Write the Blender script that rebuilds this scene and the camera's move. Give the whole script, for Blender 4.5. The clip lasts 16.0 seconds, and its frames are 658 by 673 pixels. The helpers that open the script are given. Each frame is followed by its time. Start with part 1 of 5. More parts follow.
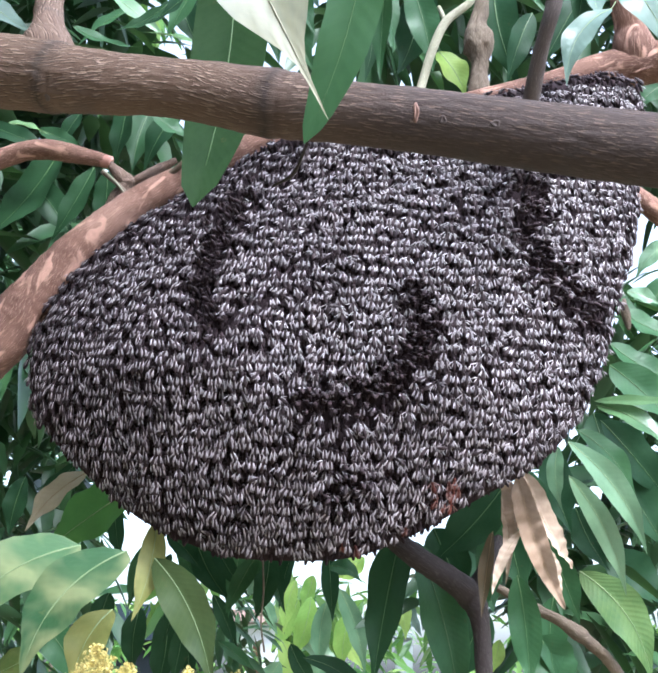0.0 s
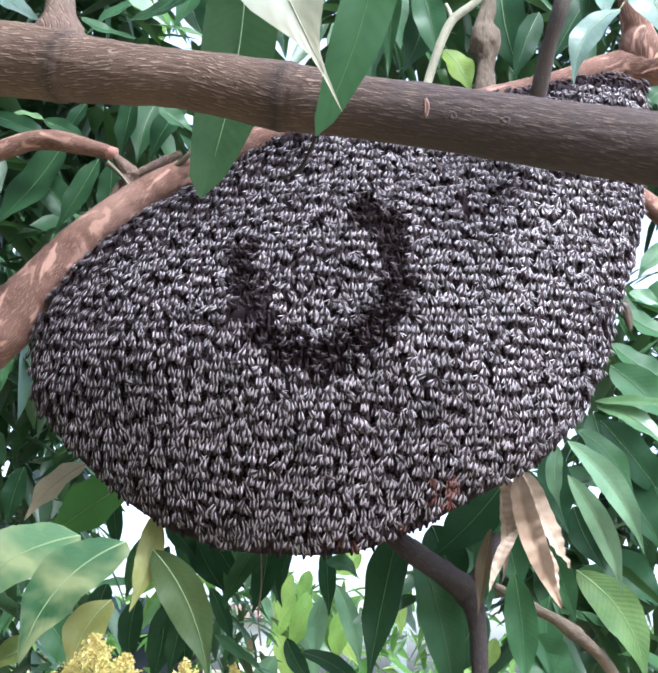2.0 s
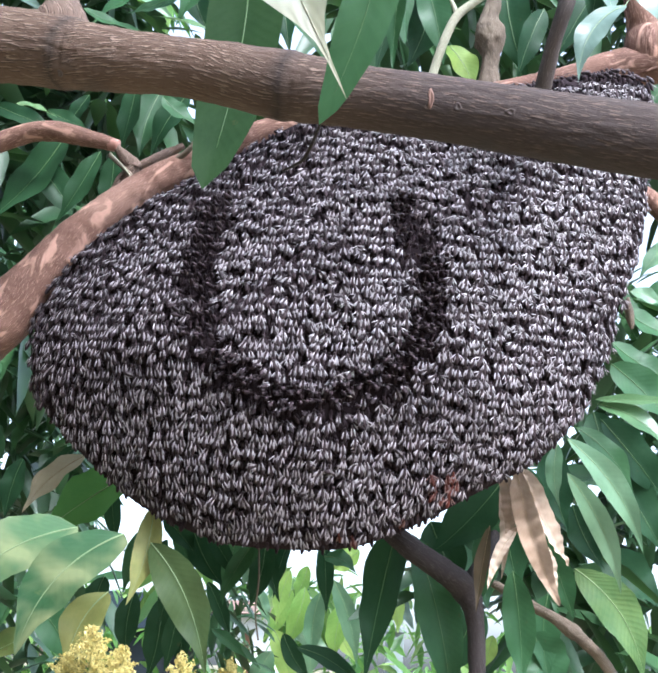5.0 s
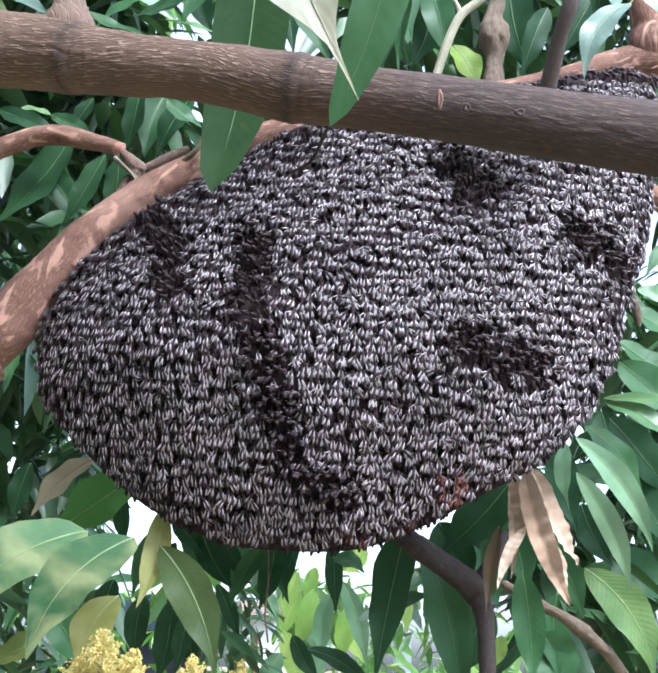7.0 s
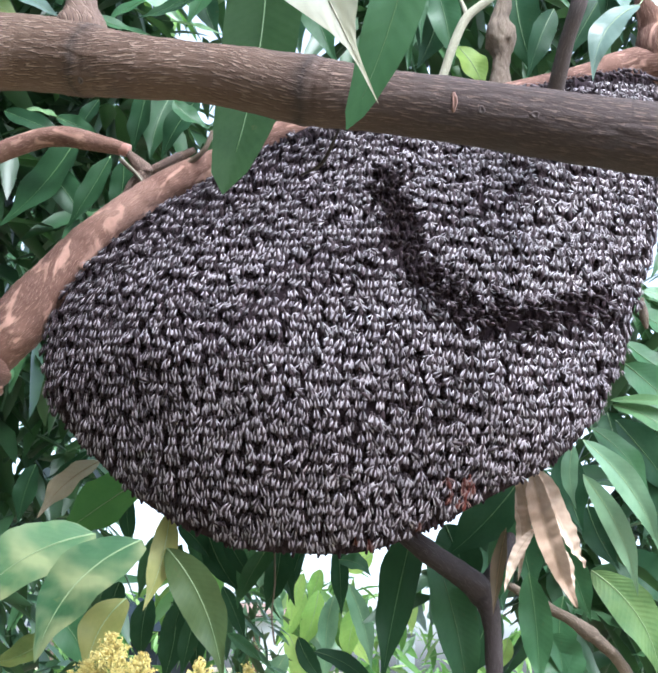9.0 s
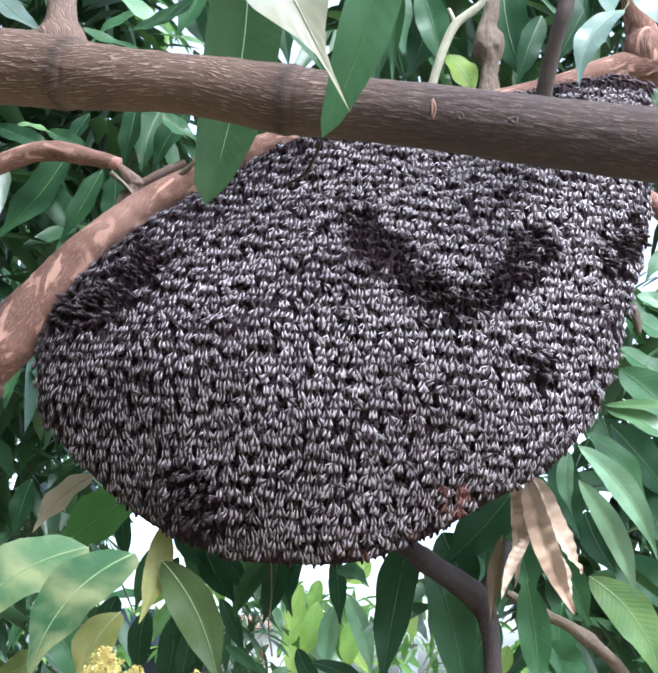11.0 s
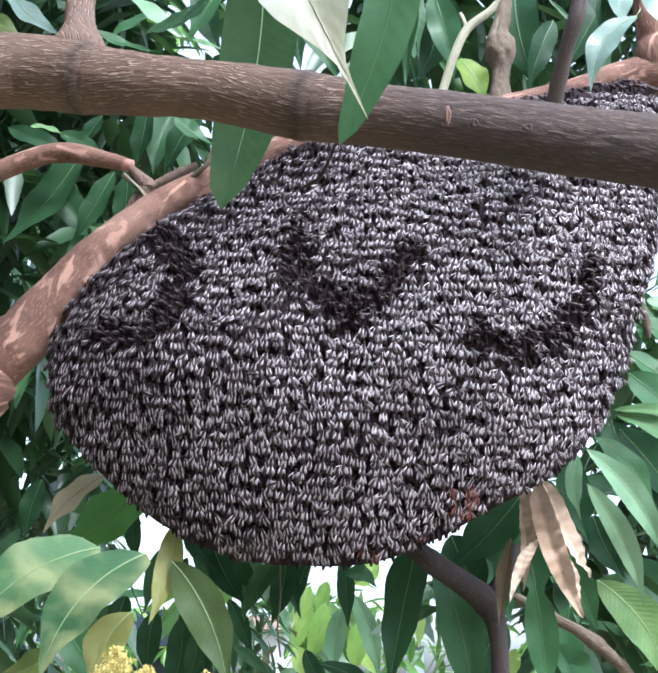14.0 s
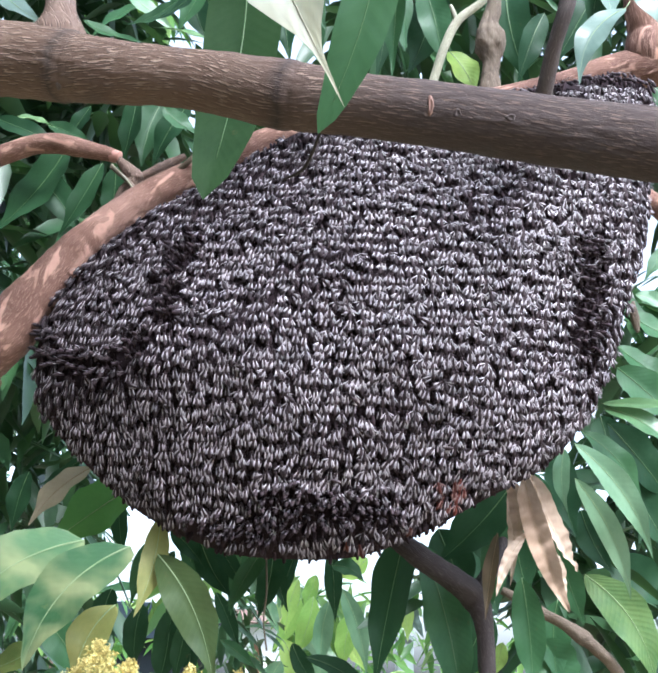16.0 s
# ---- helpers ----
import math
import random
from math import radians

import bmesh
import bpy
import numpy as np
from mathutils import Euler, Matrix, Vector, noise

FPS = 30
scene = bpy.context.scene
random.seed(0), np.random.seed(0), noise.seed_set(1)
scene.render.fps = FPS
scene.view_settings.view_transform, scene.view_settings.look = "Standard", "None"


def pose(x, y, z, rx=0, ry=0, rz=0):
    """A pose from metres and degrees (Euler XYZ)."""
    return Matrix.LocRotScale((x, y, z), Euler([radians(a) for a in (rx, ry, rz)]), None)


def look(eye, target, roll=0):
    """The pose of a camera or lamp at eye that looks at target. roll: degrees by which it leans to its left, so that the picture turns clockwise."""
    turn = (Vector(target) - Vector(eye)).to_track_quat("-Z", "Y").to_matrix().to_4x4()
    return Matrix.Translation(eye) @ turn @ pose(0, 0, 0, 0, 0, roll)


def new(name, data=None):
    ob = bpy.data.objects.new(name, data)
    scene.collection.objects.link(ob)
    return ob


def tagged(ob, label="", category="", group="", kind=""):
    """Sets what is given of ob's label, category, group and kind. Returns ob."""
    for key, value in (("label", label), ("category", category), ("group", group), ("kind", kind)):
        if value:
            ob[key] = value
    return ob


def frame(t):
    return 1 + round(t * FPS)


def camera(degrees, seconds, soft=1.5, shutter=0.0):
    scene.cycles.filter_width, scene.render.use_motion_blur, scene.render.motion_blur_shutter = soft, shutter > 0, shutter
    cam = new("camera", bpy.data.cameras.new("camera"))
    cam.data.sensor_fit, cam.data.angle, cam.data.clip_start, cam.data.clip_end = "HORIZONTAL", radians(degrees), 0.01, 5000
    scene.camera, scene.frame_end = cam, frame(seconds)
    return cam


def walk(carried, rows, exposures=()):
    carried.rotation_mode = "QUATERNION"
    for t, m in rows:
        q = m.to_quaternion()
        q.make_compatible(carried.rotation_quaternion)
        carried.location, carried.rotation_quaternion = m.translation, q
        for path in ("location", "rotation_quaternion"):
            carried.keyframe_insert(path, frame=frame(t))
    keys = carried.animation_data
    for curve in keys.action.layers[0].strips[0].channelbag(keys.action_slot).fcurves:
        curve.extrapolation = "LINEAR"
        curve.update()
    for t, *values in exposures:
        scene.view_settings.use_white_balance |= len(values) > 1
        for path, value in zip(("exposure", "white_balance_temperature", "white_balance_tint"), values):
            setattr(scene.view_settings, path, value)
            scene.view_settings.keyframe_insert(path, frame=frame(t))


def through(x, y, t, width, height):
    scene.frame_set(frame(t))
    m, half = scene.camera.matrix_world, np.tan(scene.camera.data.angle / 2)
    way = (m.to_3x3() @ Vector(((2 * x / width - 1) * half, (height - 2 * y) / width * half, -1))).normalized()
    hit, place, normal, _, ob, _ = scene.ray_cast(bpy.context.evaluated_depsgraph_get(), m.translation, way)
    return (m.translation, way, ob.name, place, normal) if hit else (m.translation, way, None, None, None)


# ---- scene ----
cam = camera(34.0, 16.0, 2.2)
PATH = [
    (0, (0.0624, 0.1298, 1.6849), (-0.0136, 2.0375, 2.2805), 1.15),
    (0.5, (0.0644, 0.1279, 1.6851), (-0.0115, 2.0348, 2.2834), 1.34),
    (1, (0.0580, 0.1281, 1.6833), (-0.0219, 2.0365, 2.2765), 1.86),
    (1.5, (0.0584, 0.1271, 1.6825), (-0.0191, 2.0353, 2.2767), 2.01),
    (2, (0.0584, 0.1285, 1.6823), (-0.0151, 2.0380, 2.2725), 2.15),
    (2.5, (0.0591, 0.1301, 1.6840), (-0.0067, 2.0397, 2.2749), 2.33),
    (3, (0.0573, 0.1327, 1.6836), (-0.0109, 2.0445, 2.2669), 2.55),
    (3.5, (0.0586, 0.1324, 1.6826), (-0.0044, 2.0456, 2.2622), 2.58),
    (4, (0.0579, 0.1343, 1.6818), (-0.0143, 2.0467, 2.2626), 2.73),
    (4.2, (0.0588, 0.1324, 1.6801), (-0.0149, 2.0435, 2.2652), 2.84),
    (6.3, (0.0542, 0.1351, 1.6818), (-0.0255, 2.0467, 2.2645), 2.52),
    (6.5, (0.0537, 0.1350, 1.6816), (-0.0293, 2.0476, 2.2608), 2.21),
    (7, (0.0542, 0.1337, 1.6816), (-0.0275, 2.0443, 2.2672), 2.34),
    (7.5, (0.0509, 0.1380, 1.6825), (-0.0436, 2.0495, 2.2632), 2.01),
    (8, (0.0520, 0.1369, 1.6825), (-0.0283, 2.0505, 2.2582), 2.11),
    (8.5, (0.0477, 0.1346, 1.6835), (-0.0371, 2.0462, 2.2653), 2.39),
    (10.8, (0.0550, 0.1381, 1.6820), (-0.0302, 2.0452, 2.2785), 1.60),
    (11, (0.0566, 0.1368, 1.6831), (-0.0281, 2.0411, 2.2883), 1.44),
    (11.5, (0.0530, 0.1327, 1.6823), (-0.0414, 2.0323, 2.3009), 1.77),
    (12, (0.0542, 0.1322, 1.6843), (-0.0320, 2.0339, 2.2977), 1.85),
    (12.5, (0.0561, 0.1305, 1.6839), (-0.0315, 2.0329, 2.2950), 1.75),
    (13, (0.0554, 0.1310, 1.6839), (-0.0333, 2.0342, 2.2923), 1.96),
    (13.5, (0.0556, 0.1313, 1.6829), (-0.0347, 2.0353, 2.2883), 1.63),
    (14, (0.0532, 0.1308, 1.6823), (-0.0454, 2.0336, 2.2902), 1.94),
    (14.5, (0.0540, 0.1300, 1.6831), (-0.0358, 2.0327, 2.2929), 2.36),
    (15, (0.0537, 0.1301, 1.6821), (-0.0337, 2.0331, 2.2910), 2.32),
    (15.5, (0.0580, 0.1353, 1.6820), (-0.0220, 2.0429, 2.2776), 2.03),
    (16, (0.0594, 0.1364, 1.6830), (-0.0255, 2.0432, 2.2804), 2.06),
]
walk(cam, [(t, look(eye, target, roll)) for t, eye, target, roll in PATH], [(0, 2.45, 5500, 8), (16, 2.45, 5500, 8)])

# world: bright hazy sky, sun filtered through the tree
world = bpy.data.worlds.new("sky")
scene.world = world
world.use_nodes = True
wt = world.node_tree
sky = wt.nodes.new("ShaderNodeTexSky")
sky.sky_type, sky.sun_disc = "NISHITA", False
SUN_UP, SUN_ROUND = radians(52), radians(150)
sky.sun_elevation, sky.sun_rotation = SUN_UP, SUN_ROUND
sky.air_density, sky.dust_density, sky.ozone_density = 1.0, 4.0, 0.7
haze = wt.nodes.new("ShaderNodeHueSaturation")  # thin white haze
haze.inputs["Saturation"].default_value = 0.45
wt.links.new(sky.outputs[0], haze.inputs["Color"])
wt.links.new(haze.outputs[0], wt.nodes["Background"].inputs[0])
wt.nodes["Background"].inputs[1].default_value = 0.12
sun = new("sun", bpy.data.lights.new("sun", "SUN"))
sun.data.energy, sun.data.angle, sun.data.color = 1.0, radians(8.0), (1.0, 0.95, 0.88)
sun_from = Vector((math.sin(SUN_ROUND) * math.cos(SUN_UP), math.cos(SUN_ROUND) * math.cos(SUN_UP), math.sin(SUN_UP)))
sun.matrix_world = look(sun_from * 20, (0, 0, 0))


# ---- materials ----
class Shade:
    """A small builder of node materials."""

    def __init__(self, name):
        self.mat = bpy.data.materials.new(name)
        self.mat.use_nodes = True
        self.tree = self.mat.node_tree
        self.bsdf = self.tree.nodes["Principled BSDF"]
        self.out = self.tree.nodes["Material Output"]

    def node(self, kind, **values):
        n = self.tree.nodes.new("ShaderNode" + kind)
        for key, value in values.items():
            if key in n.inputs:
                n.inputs[key].default_value = value
        return n

    def link(self, a, b):
        self.tree.links.new(a, b)

    def set(self, **values):
        for key, value in values.items():
            self.bsdf.inputs[key.replace("_", " ")].default_value = value

    def coords(self, kind="Object", scale=(1, 1, 1)):
        c = self.node("TexCoord")
        m = self.node("Mapping")
        m.inputs["Scale"].default_value = scale
        self.link(c.outputs[kind], m.inputs["Vector"])
        return m.outputs["Vector"]

    def noise(self, vector, scale, detail=4.0, rough=0.55, warp=0.0):
        n = self.node("TexNoise", Scale=scale, Detail=detail, Roughness=rough, Distortion=warp)
        self.link(vector, n.inputs["Vector"])
        return n.outputs["Fac"]

    def ramp(self, fac, *stops):
        r = self.node("ValToRGB")
        el = r.color_ramp.elements
        while len(el) < len(stops):
            el.new(0.5)
        for e, (at, colour) in zip(el, stops):
            e.position, e.color = at, (*colour, 1) if len(colour) == 3 else colour
        self.link(fac, r.inputs["Fac"])
        return r.outputs["Color"]

    def grey(self, fac, low, high):
        return self.ramp(fac, (low, (0, 0, 0)), (high, (1, 1, 1)))

    def mix(self, fac, a, b, mode="MIX"):
        m = self.tree.nodes.new("ShaderNodeMix")
        m.data_type, m.blend_type = "RGBA", mode
        for value, socket in ((fac, m.inputs[0]), (a, m.inputs[6]), (b, m.inputs[7])):
            if isinstance(value, bpy.types.NodeSocket):
                self.link(value, socket)
            else:
                socket.default_value = value if isinstance(value, (int, float)) else (*value, 1)
        return m.outputs[2]

    def math(self, op, a, b=0.0):
        m = self.tree.nodes.new("ShaderNodeMath")
        m.operation = op
        for value, socket in ((a, m.inputs[0]), (b, m.inputs[1])):
            if isinstance(value, bpy.types.NodeSocket):
                self.link(value, socket)
            else:
                socket.default_value = value
        return m.outputs[0]

    def bump(self, height, strength, distance):
        b = self.node("Bump", Strength=strength, Distance=distance)
        self.link(height, b.inputs["Height"])
        self.link(b.outputs["Normal"], self.bsdf.inputs["Normal"])
        return b.outputs["Normal"]

    def colour(self, socket):
        self.link(socket, self.bsdf.inputs["Base Color"])


def bark_material(name, dark, mid, light, stain, lines=1.0, rings=(), patches=0.0, grey_from=None, upper=0.0):
    """Bark with wavy pale fissures that run along the limb; the UV map is metres along and round it."""
    s = Shade(name)
    uv = s.coords("UV")
    obj = s.coords("Object")
    broad = s.noise(obj, 9, 4)
    fine = s.noise(s.coords("UV", (1, 4.5, 1)), 230, 5, 0.65)
    tones = s.ramp(broad, (0.3, dark), (0.5, mid), (0.72, light))
    base = s.mix(s.math("MULTIPLY", s.grey(fine, 0.35, 0.7), 0.28), tones, light)
    base = s.mix(s.math("MULTIPLY", s.grey(s.noise(uv, 420, 3), 0.52, 0.68), 0.35), base, dark)
    along = s.node("SeparateXYZ")
    s.link(uv, along.inputs[0])
    wobble = s.math("ADD", along.outputs["X"], s.math("MULTIPLY", s.noise(uv, 60, 3), 0.012))
    if grey_from:
        worn = s.grey(s.math("MULTIPLY", s.math("SUBTRACT", s.math("ADD", wobble, s.math("MULTIPLY", broad, 0.08)), grey_from), 8.0), 0.0, 1.0)
        base = s.mix(s.math("MULTIPLY", worn, 0.88), base, s.mix(s.grey(fine, 0.3, 0.7), (0.04, 0.029, 0.029), (0.074, 0.056, 0.055)))
    ticks = s.coords("UV", (1, 7.5, 1))
    drop = s.node("VectorMath")
    s.link(ticks, drop.inputs[0])
    drop.inputs[1].default_value = (0.0004, 0.0046, 0)
    crack = s.noise(ticks, 115, 2.0, 0.5, 0.3)
    under = s.noise(drop.outputs[0], 115, 2.0, 0.5, 0.3)
    gate = s.grey(s.noise(uv, 16, 3), 0.3, 0.44)
    if upper:
        height_up = s.node("SeparateXYZ")
        s.link(uv, height_up.inputs[0])
        gate = s.math("MULTIPLY", gate, s.ramp(s.math("DIVIDE", height_up.outputs["Y"], upper), (0.24, (0.2, 0.2, 0.2)), (0.42, (1, 1, 1))))
    if grey_from:
        gate = s.math("MULTIPLY", gate, s.math("SUBTRACT", 1.0, s.math("MULTIPLY", worn, 0.7)))
    line = s.math("MULTIPLY", s.grey(crack, 0.57, 0.62), gate)
    # an offset dark copy paints shade below each pale fissure
    shade_line = s.math("MULTIPLY", s.grey(under, 0.55, 0.59), gate)
    base = s.mix(s.math("MULTIPLY", shade_line, 0.6 * lines), base, [c * 0.3 for c in dark])
    base = s.mix(s.math("MULTIPLY", line, 0.85 * lines), base, [min(1, c * 1.6 + 0.04) for c in light])
    # pale patches put sun dapples into the bark colour
    if patches:
        sun_dapple = s.grey(s.noise(s.coords("UV", (1, 2.2, 1)), 24, 3, 0.5, 0.6), 0.56, 0.62)
        base = s.mix(s.math("MULTIPLY", sun_dapple, patches), base, [min(1, c * 1.5) for c in light])
    for at in rings:
        near = s.math("ABSOLUTE", s.math("SUBTRACT", wobble, at + 0.006))
        band = s.ramp(s.math("MULTIPLY", near, 100), (0.0, (1, 1, 1)), (0.35, (0.5, 0.5, 0.5)), (1.0, (0, 0, 0)))
        base = s.mix(s.math("MULTIPLY", band, 0.65), base, [c * 0.45 for c in stain])
    blot = s.grey(s.noise(obj, 22, 5, 0.6), 0.55, 0.72)
    base = s.mix(s.math("MULTIPLY", blot, 0.6), base, stain)
    s.colour(base)
    s.set(Roughness=0.82)
    s.bsdf.inputs["Specular IOR Level"].default_value = 0.3
    height = s.math("ADD", s.math("MULTIPLY", line, 0.9), s.math("MULTIPLY", fine, 0.4))
    s.bump(height, 0.55, 0.003)
    return s.mat


def leaf_material(name, low, high, vein, through=0.3, gloss=0.42, spots=(0.12, 0.08, 0.03), spot=0.0, sheen=0.3, veins=0.05, dapple=None):
    """A mango leaf: UV is metres along the midrib and across it."""
    s = Shade(name)
    uv = s.coords("UV")
    info = s.node("ObjectInfo")
    obj = s.coords("Object")
    broad = s.math("ADD", s.math("MULTIPLY", s.noise(obj, 17, 4, 0.6), 0.5), s.math("MULTIPLY", s.noise(s.coords("UV", (1, 2, 1)), 60, 4, 0.65), 0.25))
    tone = s.math("ADD", broad, s.math("MULTIPLY", info.outputs["Random"], 0.25))
    base = s.ramp(tone, (0.32, low), (0.66, high))
    parts = s.node("SeparateXYZ")
    s.link(uv, parts.inputs[0])
    side = s.math("ABSOLUTE", parts.outputs["Y"])
    slant = s.math("SUBTRACT", parts.outputs["X"], s.math("MULTIPLY", side, 0.75))
    wave = s.math("SINE", s.math("MULTIPLY", slant, 720.0))
    rib = s.grey(wave, 0.86, 1.0)
    base = s.mix(s.math("MULTIPLY", rib, veins), base, vein)
    # soft pale patches paint sun dapples onto the leaf
    if dapple:
        base = s.mix(s.math("MULTIPLY", s.grey(s.noise(s.coords("UV", (1, 0.6, 1)), 24, 2, 0.5, 0.5), 0.42, 0.7), 0.7), base, dapple)
    blotch = s.grey(s.noise(obj, 55, 4, 0.65), 0.66, 0.74)
    base = s.mix(s.math("MULTIPLY", blotch, spot), base, spots)
    s.colour(base)
    s.set(Roughness=gloss)
    s.bsdf.inputs["Specular IOR Level"].default_value = sheen
    normal = s.bump(s.math("ADD", s.math("MULTIPLY", wave, 2.4 * veins), s.noise(obj, 70, 3)), 0.22, 0.0015)
    glow = s.node("BsdfTranslucent")
    s.link(s.mix(0.6, base, vein), glow.inputs["Color"])
    both = s.node("MixShader", Fac=through)
    s.link(s.bsdf.outputs[0], both.inputs[1])
    s.link(glow.outputs[0], both.inputs[2])
    s.link(both.outputs[0], s.out.inputs["Surface"])
    return s.mat


def island_leaf_material(name, stops, through=0.35):
    """Leaves joined into one mesh, each with its own tone."""
    s = Shade(name)
    geo = s.node("NewGeometry")
    tone = s.ramp(geo.outputs["Random Per Island"], *stops)
    tone = s.mix(0.35, tone, s.mix(s.noise(s.coords("Object"), 25, 3), (0.012, 0.03, 0.012), (0.09, 0.16, 0.04)))
    s.colour(tone)
    s.set(Roughness=0.4)
    s.bsdf.inputs["Specular IOR Level"].default_value = 0.45
    glow = s.node("BsdfTranslucent")
    s.link(s.mix(0.4, tone, (0.12, 0.26, 0.04)), glow.inputs["Color"])
    both = s.node("MixShader", Fac=through)
    s.link(s.bsdf.outputs[0], both.inputs[1])
    s.link(glow.outputs[0], both.inputs[2])
    s.link(both.outputs[0], s.out.inputs["Surface"])
    return s.mat


BARK_FRONT = bark_material("brown_bark", (0.095, 0.06, 0.047), (0.15, 0.097, 0.076), (0.23, 0.155, 0.12), (0.08, 0.067, 0.065))
BARK_CARRIER = bark_material("pinkish_bark", (0.108, 0.052, 0.039), (0.215, 0.112, 0.082), (0.4, 0.235, 0.182), (0.1, 0.048, 0.036), 0.5, patches=0.85)
BARK_TWIG = bark_material("twig_bark", (0.085, 0.062, 0.046), (0.15, 0.112, 0.083), (0.25, 0.195, 0.145), (0.07, 0.05, 0.045), 0.4)
# darker copy of the twig bark, with shade put into its colour
BARK_DARK = bark_material("shade_toned_bark", (0.026, 0.02, 0.02), (0.043, 0.033, 0.032), (0.066, 0.051, 0.048), (0.026, 0.021, 0.021), 0.4)
BARK_MAUVE = bark_material("greyish_bark", (0.06, 0.046, 0.045), (0.1, 0.077, 0.074), (0.15, 0.118, 0.113), (0.06, 0.05, 0.05), 0.4)
BARK_PALE = bark_material("pale_twig_bark", (0.25, 0.24, 0.17), (0.4, 0.38, 0.28), (0.55, 0.52, 0.4), (0.24, 0.2, 0.14), 0.3)
# the two darkest greens hold part of the leaves' shade in their colour
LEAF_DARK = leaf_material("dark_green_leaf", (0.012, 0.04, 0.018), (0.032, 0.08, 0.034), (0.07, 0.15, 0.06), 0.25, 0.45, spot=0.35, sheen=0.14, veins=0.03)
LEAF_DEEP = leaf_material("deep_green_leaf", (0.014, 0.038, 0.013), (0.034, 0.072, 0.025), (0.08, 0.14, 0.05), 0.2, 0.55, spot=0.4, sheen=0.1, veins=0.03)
LEAF_MID = leaf_material("green_leaf", (0.028, 0.088, 0.036), (0.06, 0.145, 0.06), (0.12, 0.23, 0.08), 0.28, 0.43, spot=0.35, sheen=0.25, veins=0.06)
# the paler, bluer green carries the leaves' sky sheen in its base
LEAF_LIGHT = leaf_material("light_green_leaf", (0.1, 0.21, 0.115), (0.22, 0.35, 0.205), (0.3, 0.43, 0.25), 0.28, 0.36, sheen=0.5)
LEAF_FRESH = leaf_material("fresh_green_leaf", (0.05, 0.16, 0.04), (0.1, 0.24, 0.06), (0.16, 0.32, 0.08), 0.5, 0.45)
LEAF_SILVER = leaf_material("pale_green_leaf", (0.05, 0.125, 0.052), (0.15, 0.26, 0.11), (0.22, 0.33, 0.13), 0.24, 0.34, (0.3, 0.27, 0.08), 0.45, sheen=0.5)
LEAF_DAPPLED = leaf_material("dapple_painted_green_leaf", (0.04, 0.115, 0.05), (0.1, 0.2, 0.09), (0.22, 0.33, 0.13), 0.24, 0.36, (0.3, 0.27, 0.08), 0.3, sheen=0.4, dapple=(0.42, 0.44, 0.22))
LEAF_YELLOW = leaf_material("yellowing_leaf", (0.1, 0.17, 0.045), (0.32, 0.31, 0.1), (0.4, 0.38, 0.16), 0.3, 0.45, spot=0.5)
LEAF_BROWN = leaf_material("browning_leaf", (0.07, 0.06, 0.035), (0.15, 0.11, 0.065), (0.2, 0.16, 0.1), 0.2, 0.6, spot=0.3)
LEAF_DRY = leaf_material("dry_leaf", (0.32, 0.22, 0.155), (0.66, 0.52, 0.41), (0.66, 0.54, 0.43), 0.15, 0.75, spot=0.4, sheen=0.2, veins=0.06)
LEAF_QUILT = leaf_material("quilted_yellow_green_leaf", (0.04, 0.11, 0.035), (0.17, 0.24, 0.075), (0.26, 0.32, 0.13), 0.2, 0.4, veins=0.14)
# sky sheen put into a pale bluish base colour
LEAF_FROST = leaf_material("pale_bluish_leaf", (0.1, 0.165, 0.135), (0.18, 0.25, 0.215), (0.22, 0.29, 0.22), 0.15, 0.35)
# cream and bluish tones put sun and sky sheen into this leaf
LEAF_CREAM = leaf_material("sheen_toned_underside_leaf", (0.12, 0.18, 0.175), (0.36, 0.34, 0.225), (0.36, 0.34, 0.24), 0.25, 0.35, sheen=0.5)
# very bright base colours put a backlit glow into these leaves
LEAF_GLOW = leaf_material("backlit_toned_yellow_green_leaf", (0.12, 0.34, 0.05), (0.46, 0.62, 0.16), (0.5, 0.66, 0.2), 0.6, 0.45, veins=0.2)
LEAF_OLIVE = leaf_material("olive_leaf", (0.028, 0.06, 0.022), (0.07, 0.11, 0.042), (0.3, 0.3, 0.1), 0.25, 0.45, spot=0.3, sheen=0.25)
LEAF_TAN = leaf_material("withered_tan_leaf", (0.46, 0.38, 0.26), (0.7, 0.63, 0.48), (0.66, 0.58, 0.42), 0.3, 0.6, (0.2, 0.1, 0.06), 0.4, 0.2, 0.1)
s = Shade("pale_midrib")
s.colour(s.mix(s.noise(s.coords("Object"), 60, 2), (0.2, 0.3, 0.13), (0.35, 0.42, 0.22)))
s.set(Roughness=0.45)
MIDRIB = s.mat
s = Shade("green_midrib")
s.colour(s.mix(s.noise(s.coords("Object"), 60, 2), (0.07, 0.15, 0.05), (0.14, 0.22, 0.08)))
s.set(Roughness=0.45)
MIDRIB_GREEN = s.mat
s = Shade("dry_midrib")
s.colour(s.mix(s.noise(s.coords("Object"), 60, 2), (0.3, 0.2, 0.11), (0.48, 0.34, 0.2)))
s.set(Roughness=0.7)
MIDRIB_DRY = s.mat


s = Shade("cut_wood")
s.colour(s.mix(s.noise(s.coords("Object"), 120, 3), (0.36, 0.16, 0.125), (0.52, 0.28, 0.23)))
s.set(Roughness=0.8)
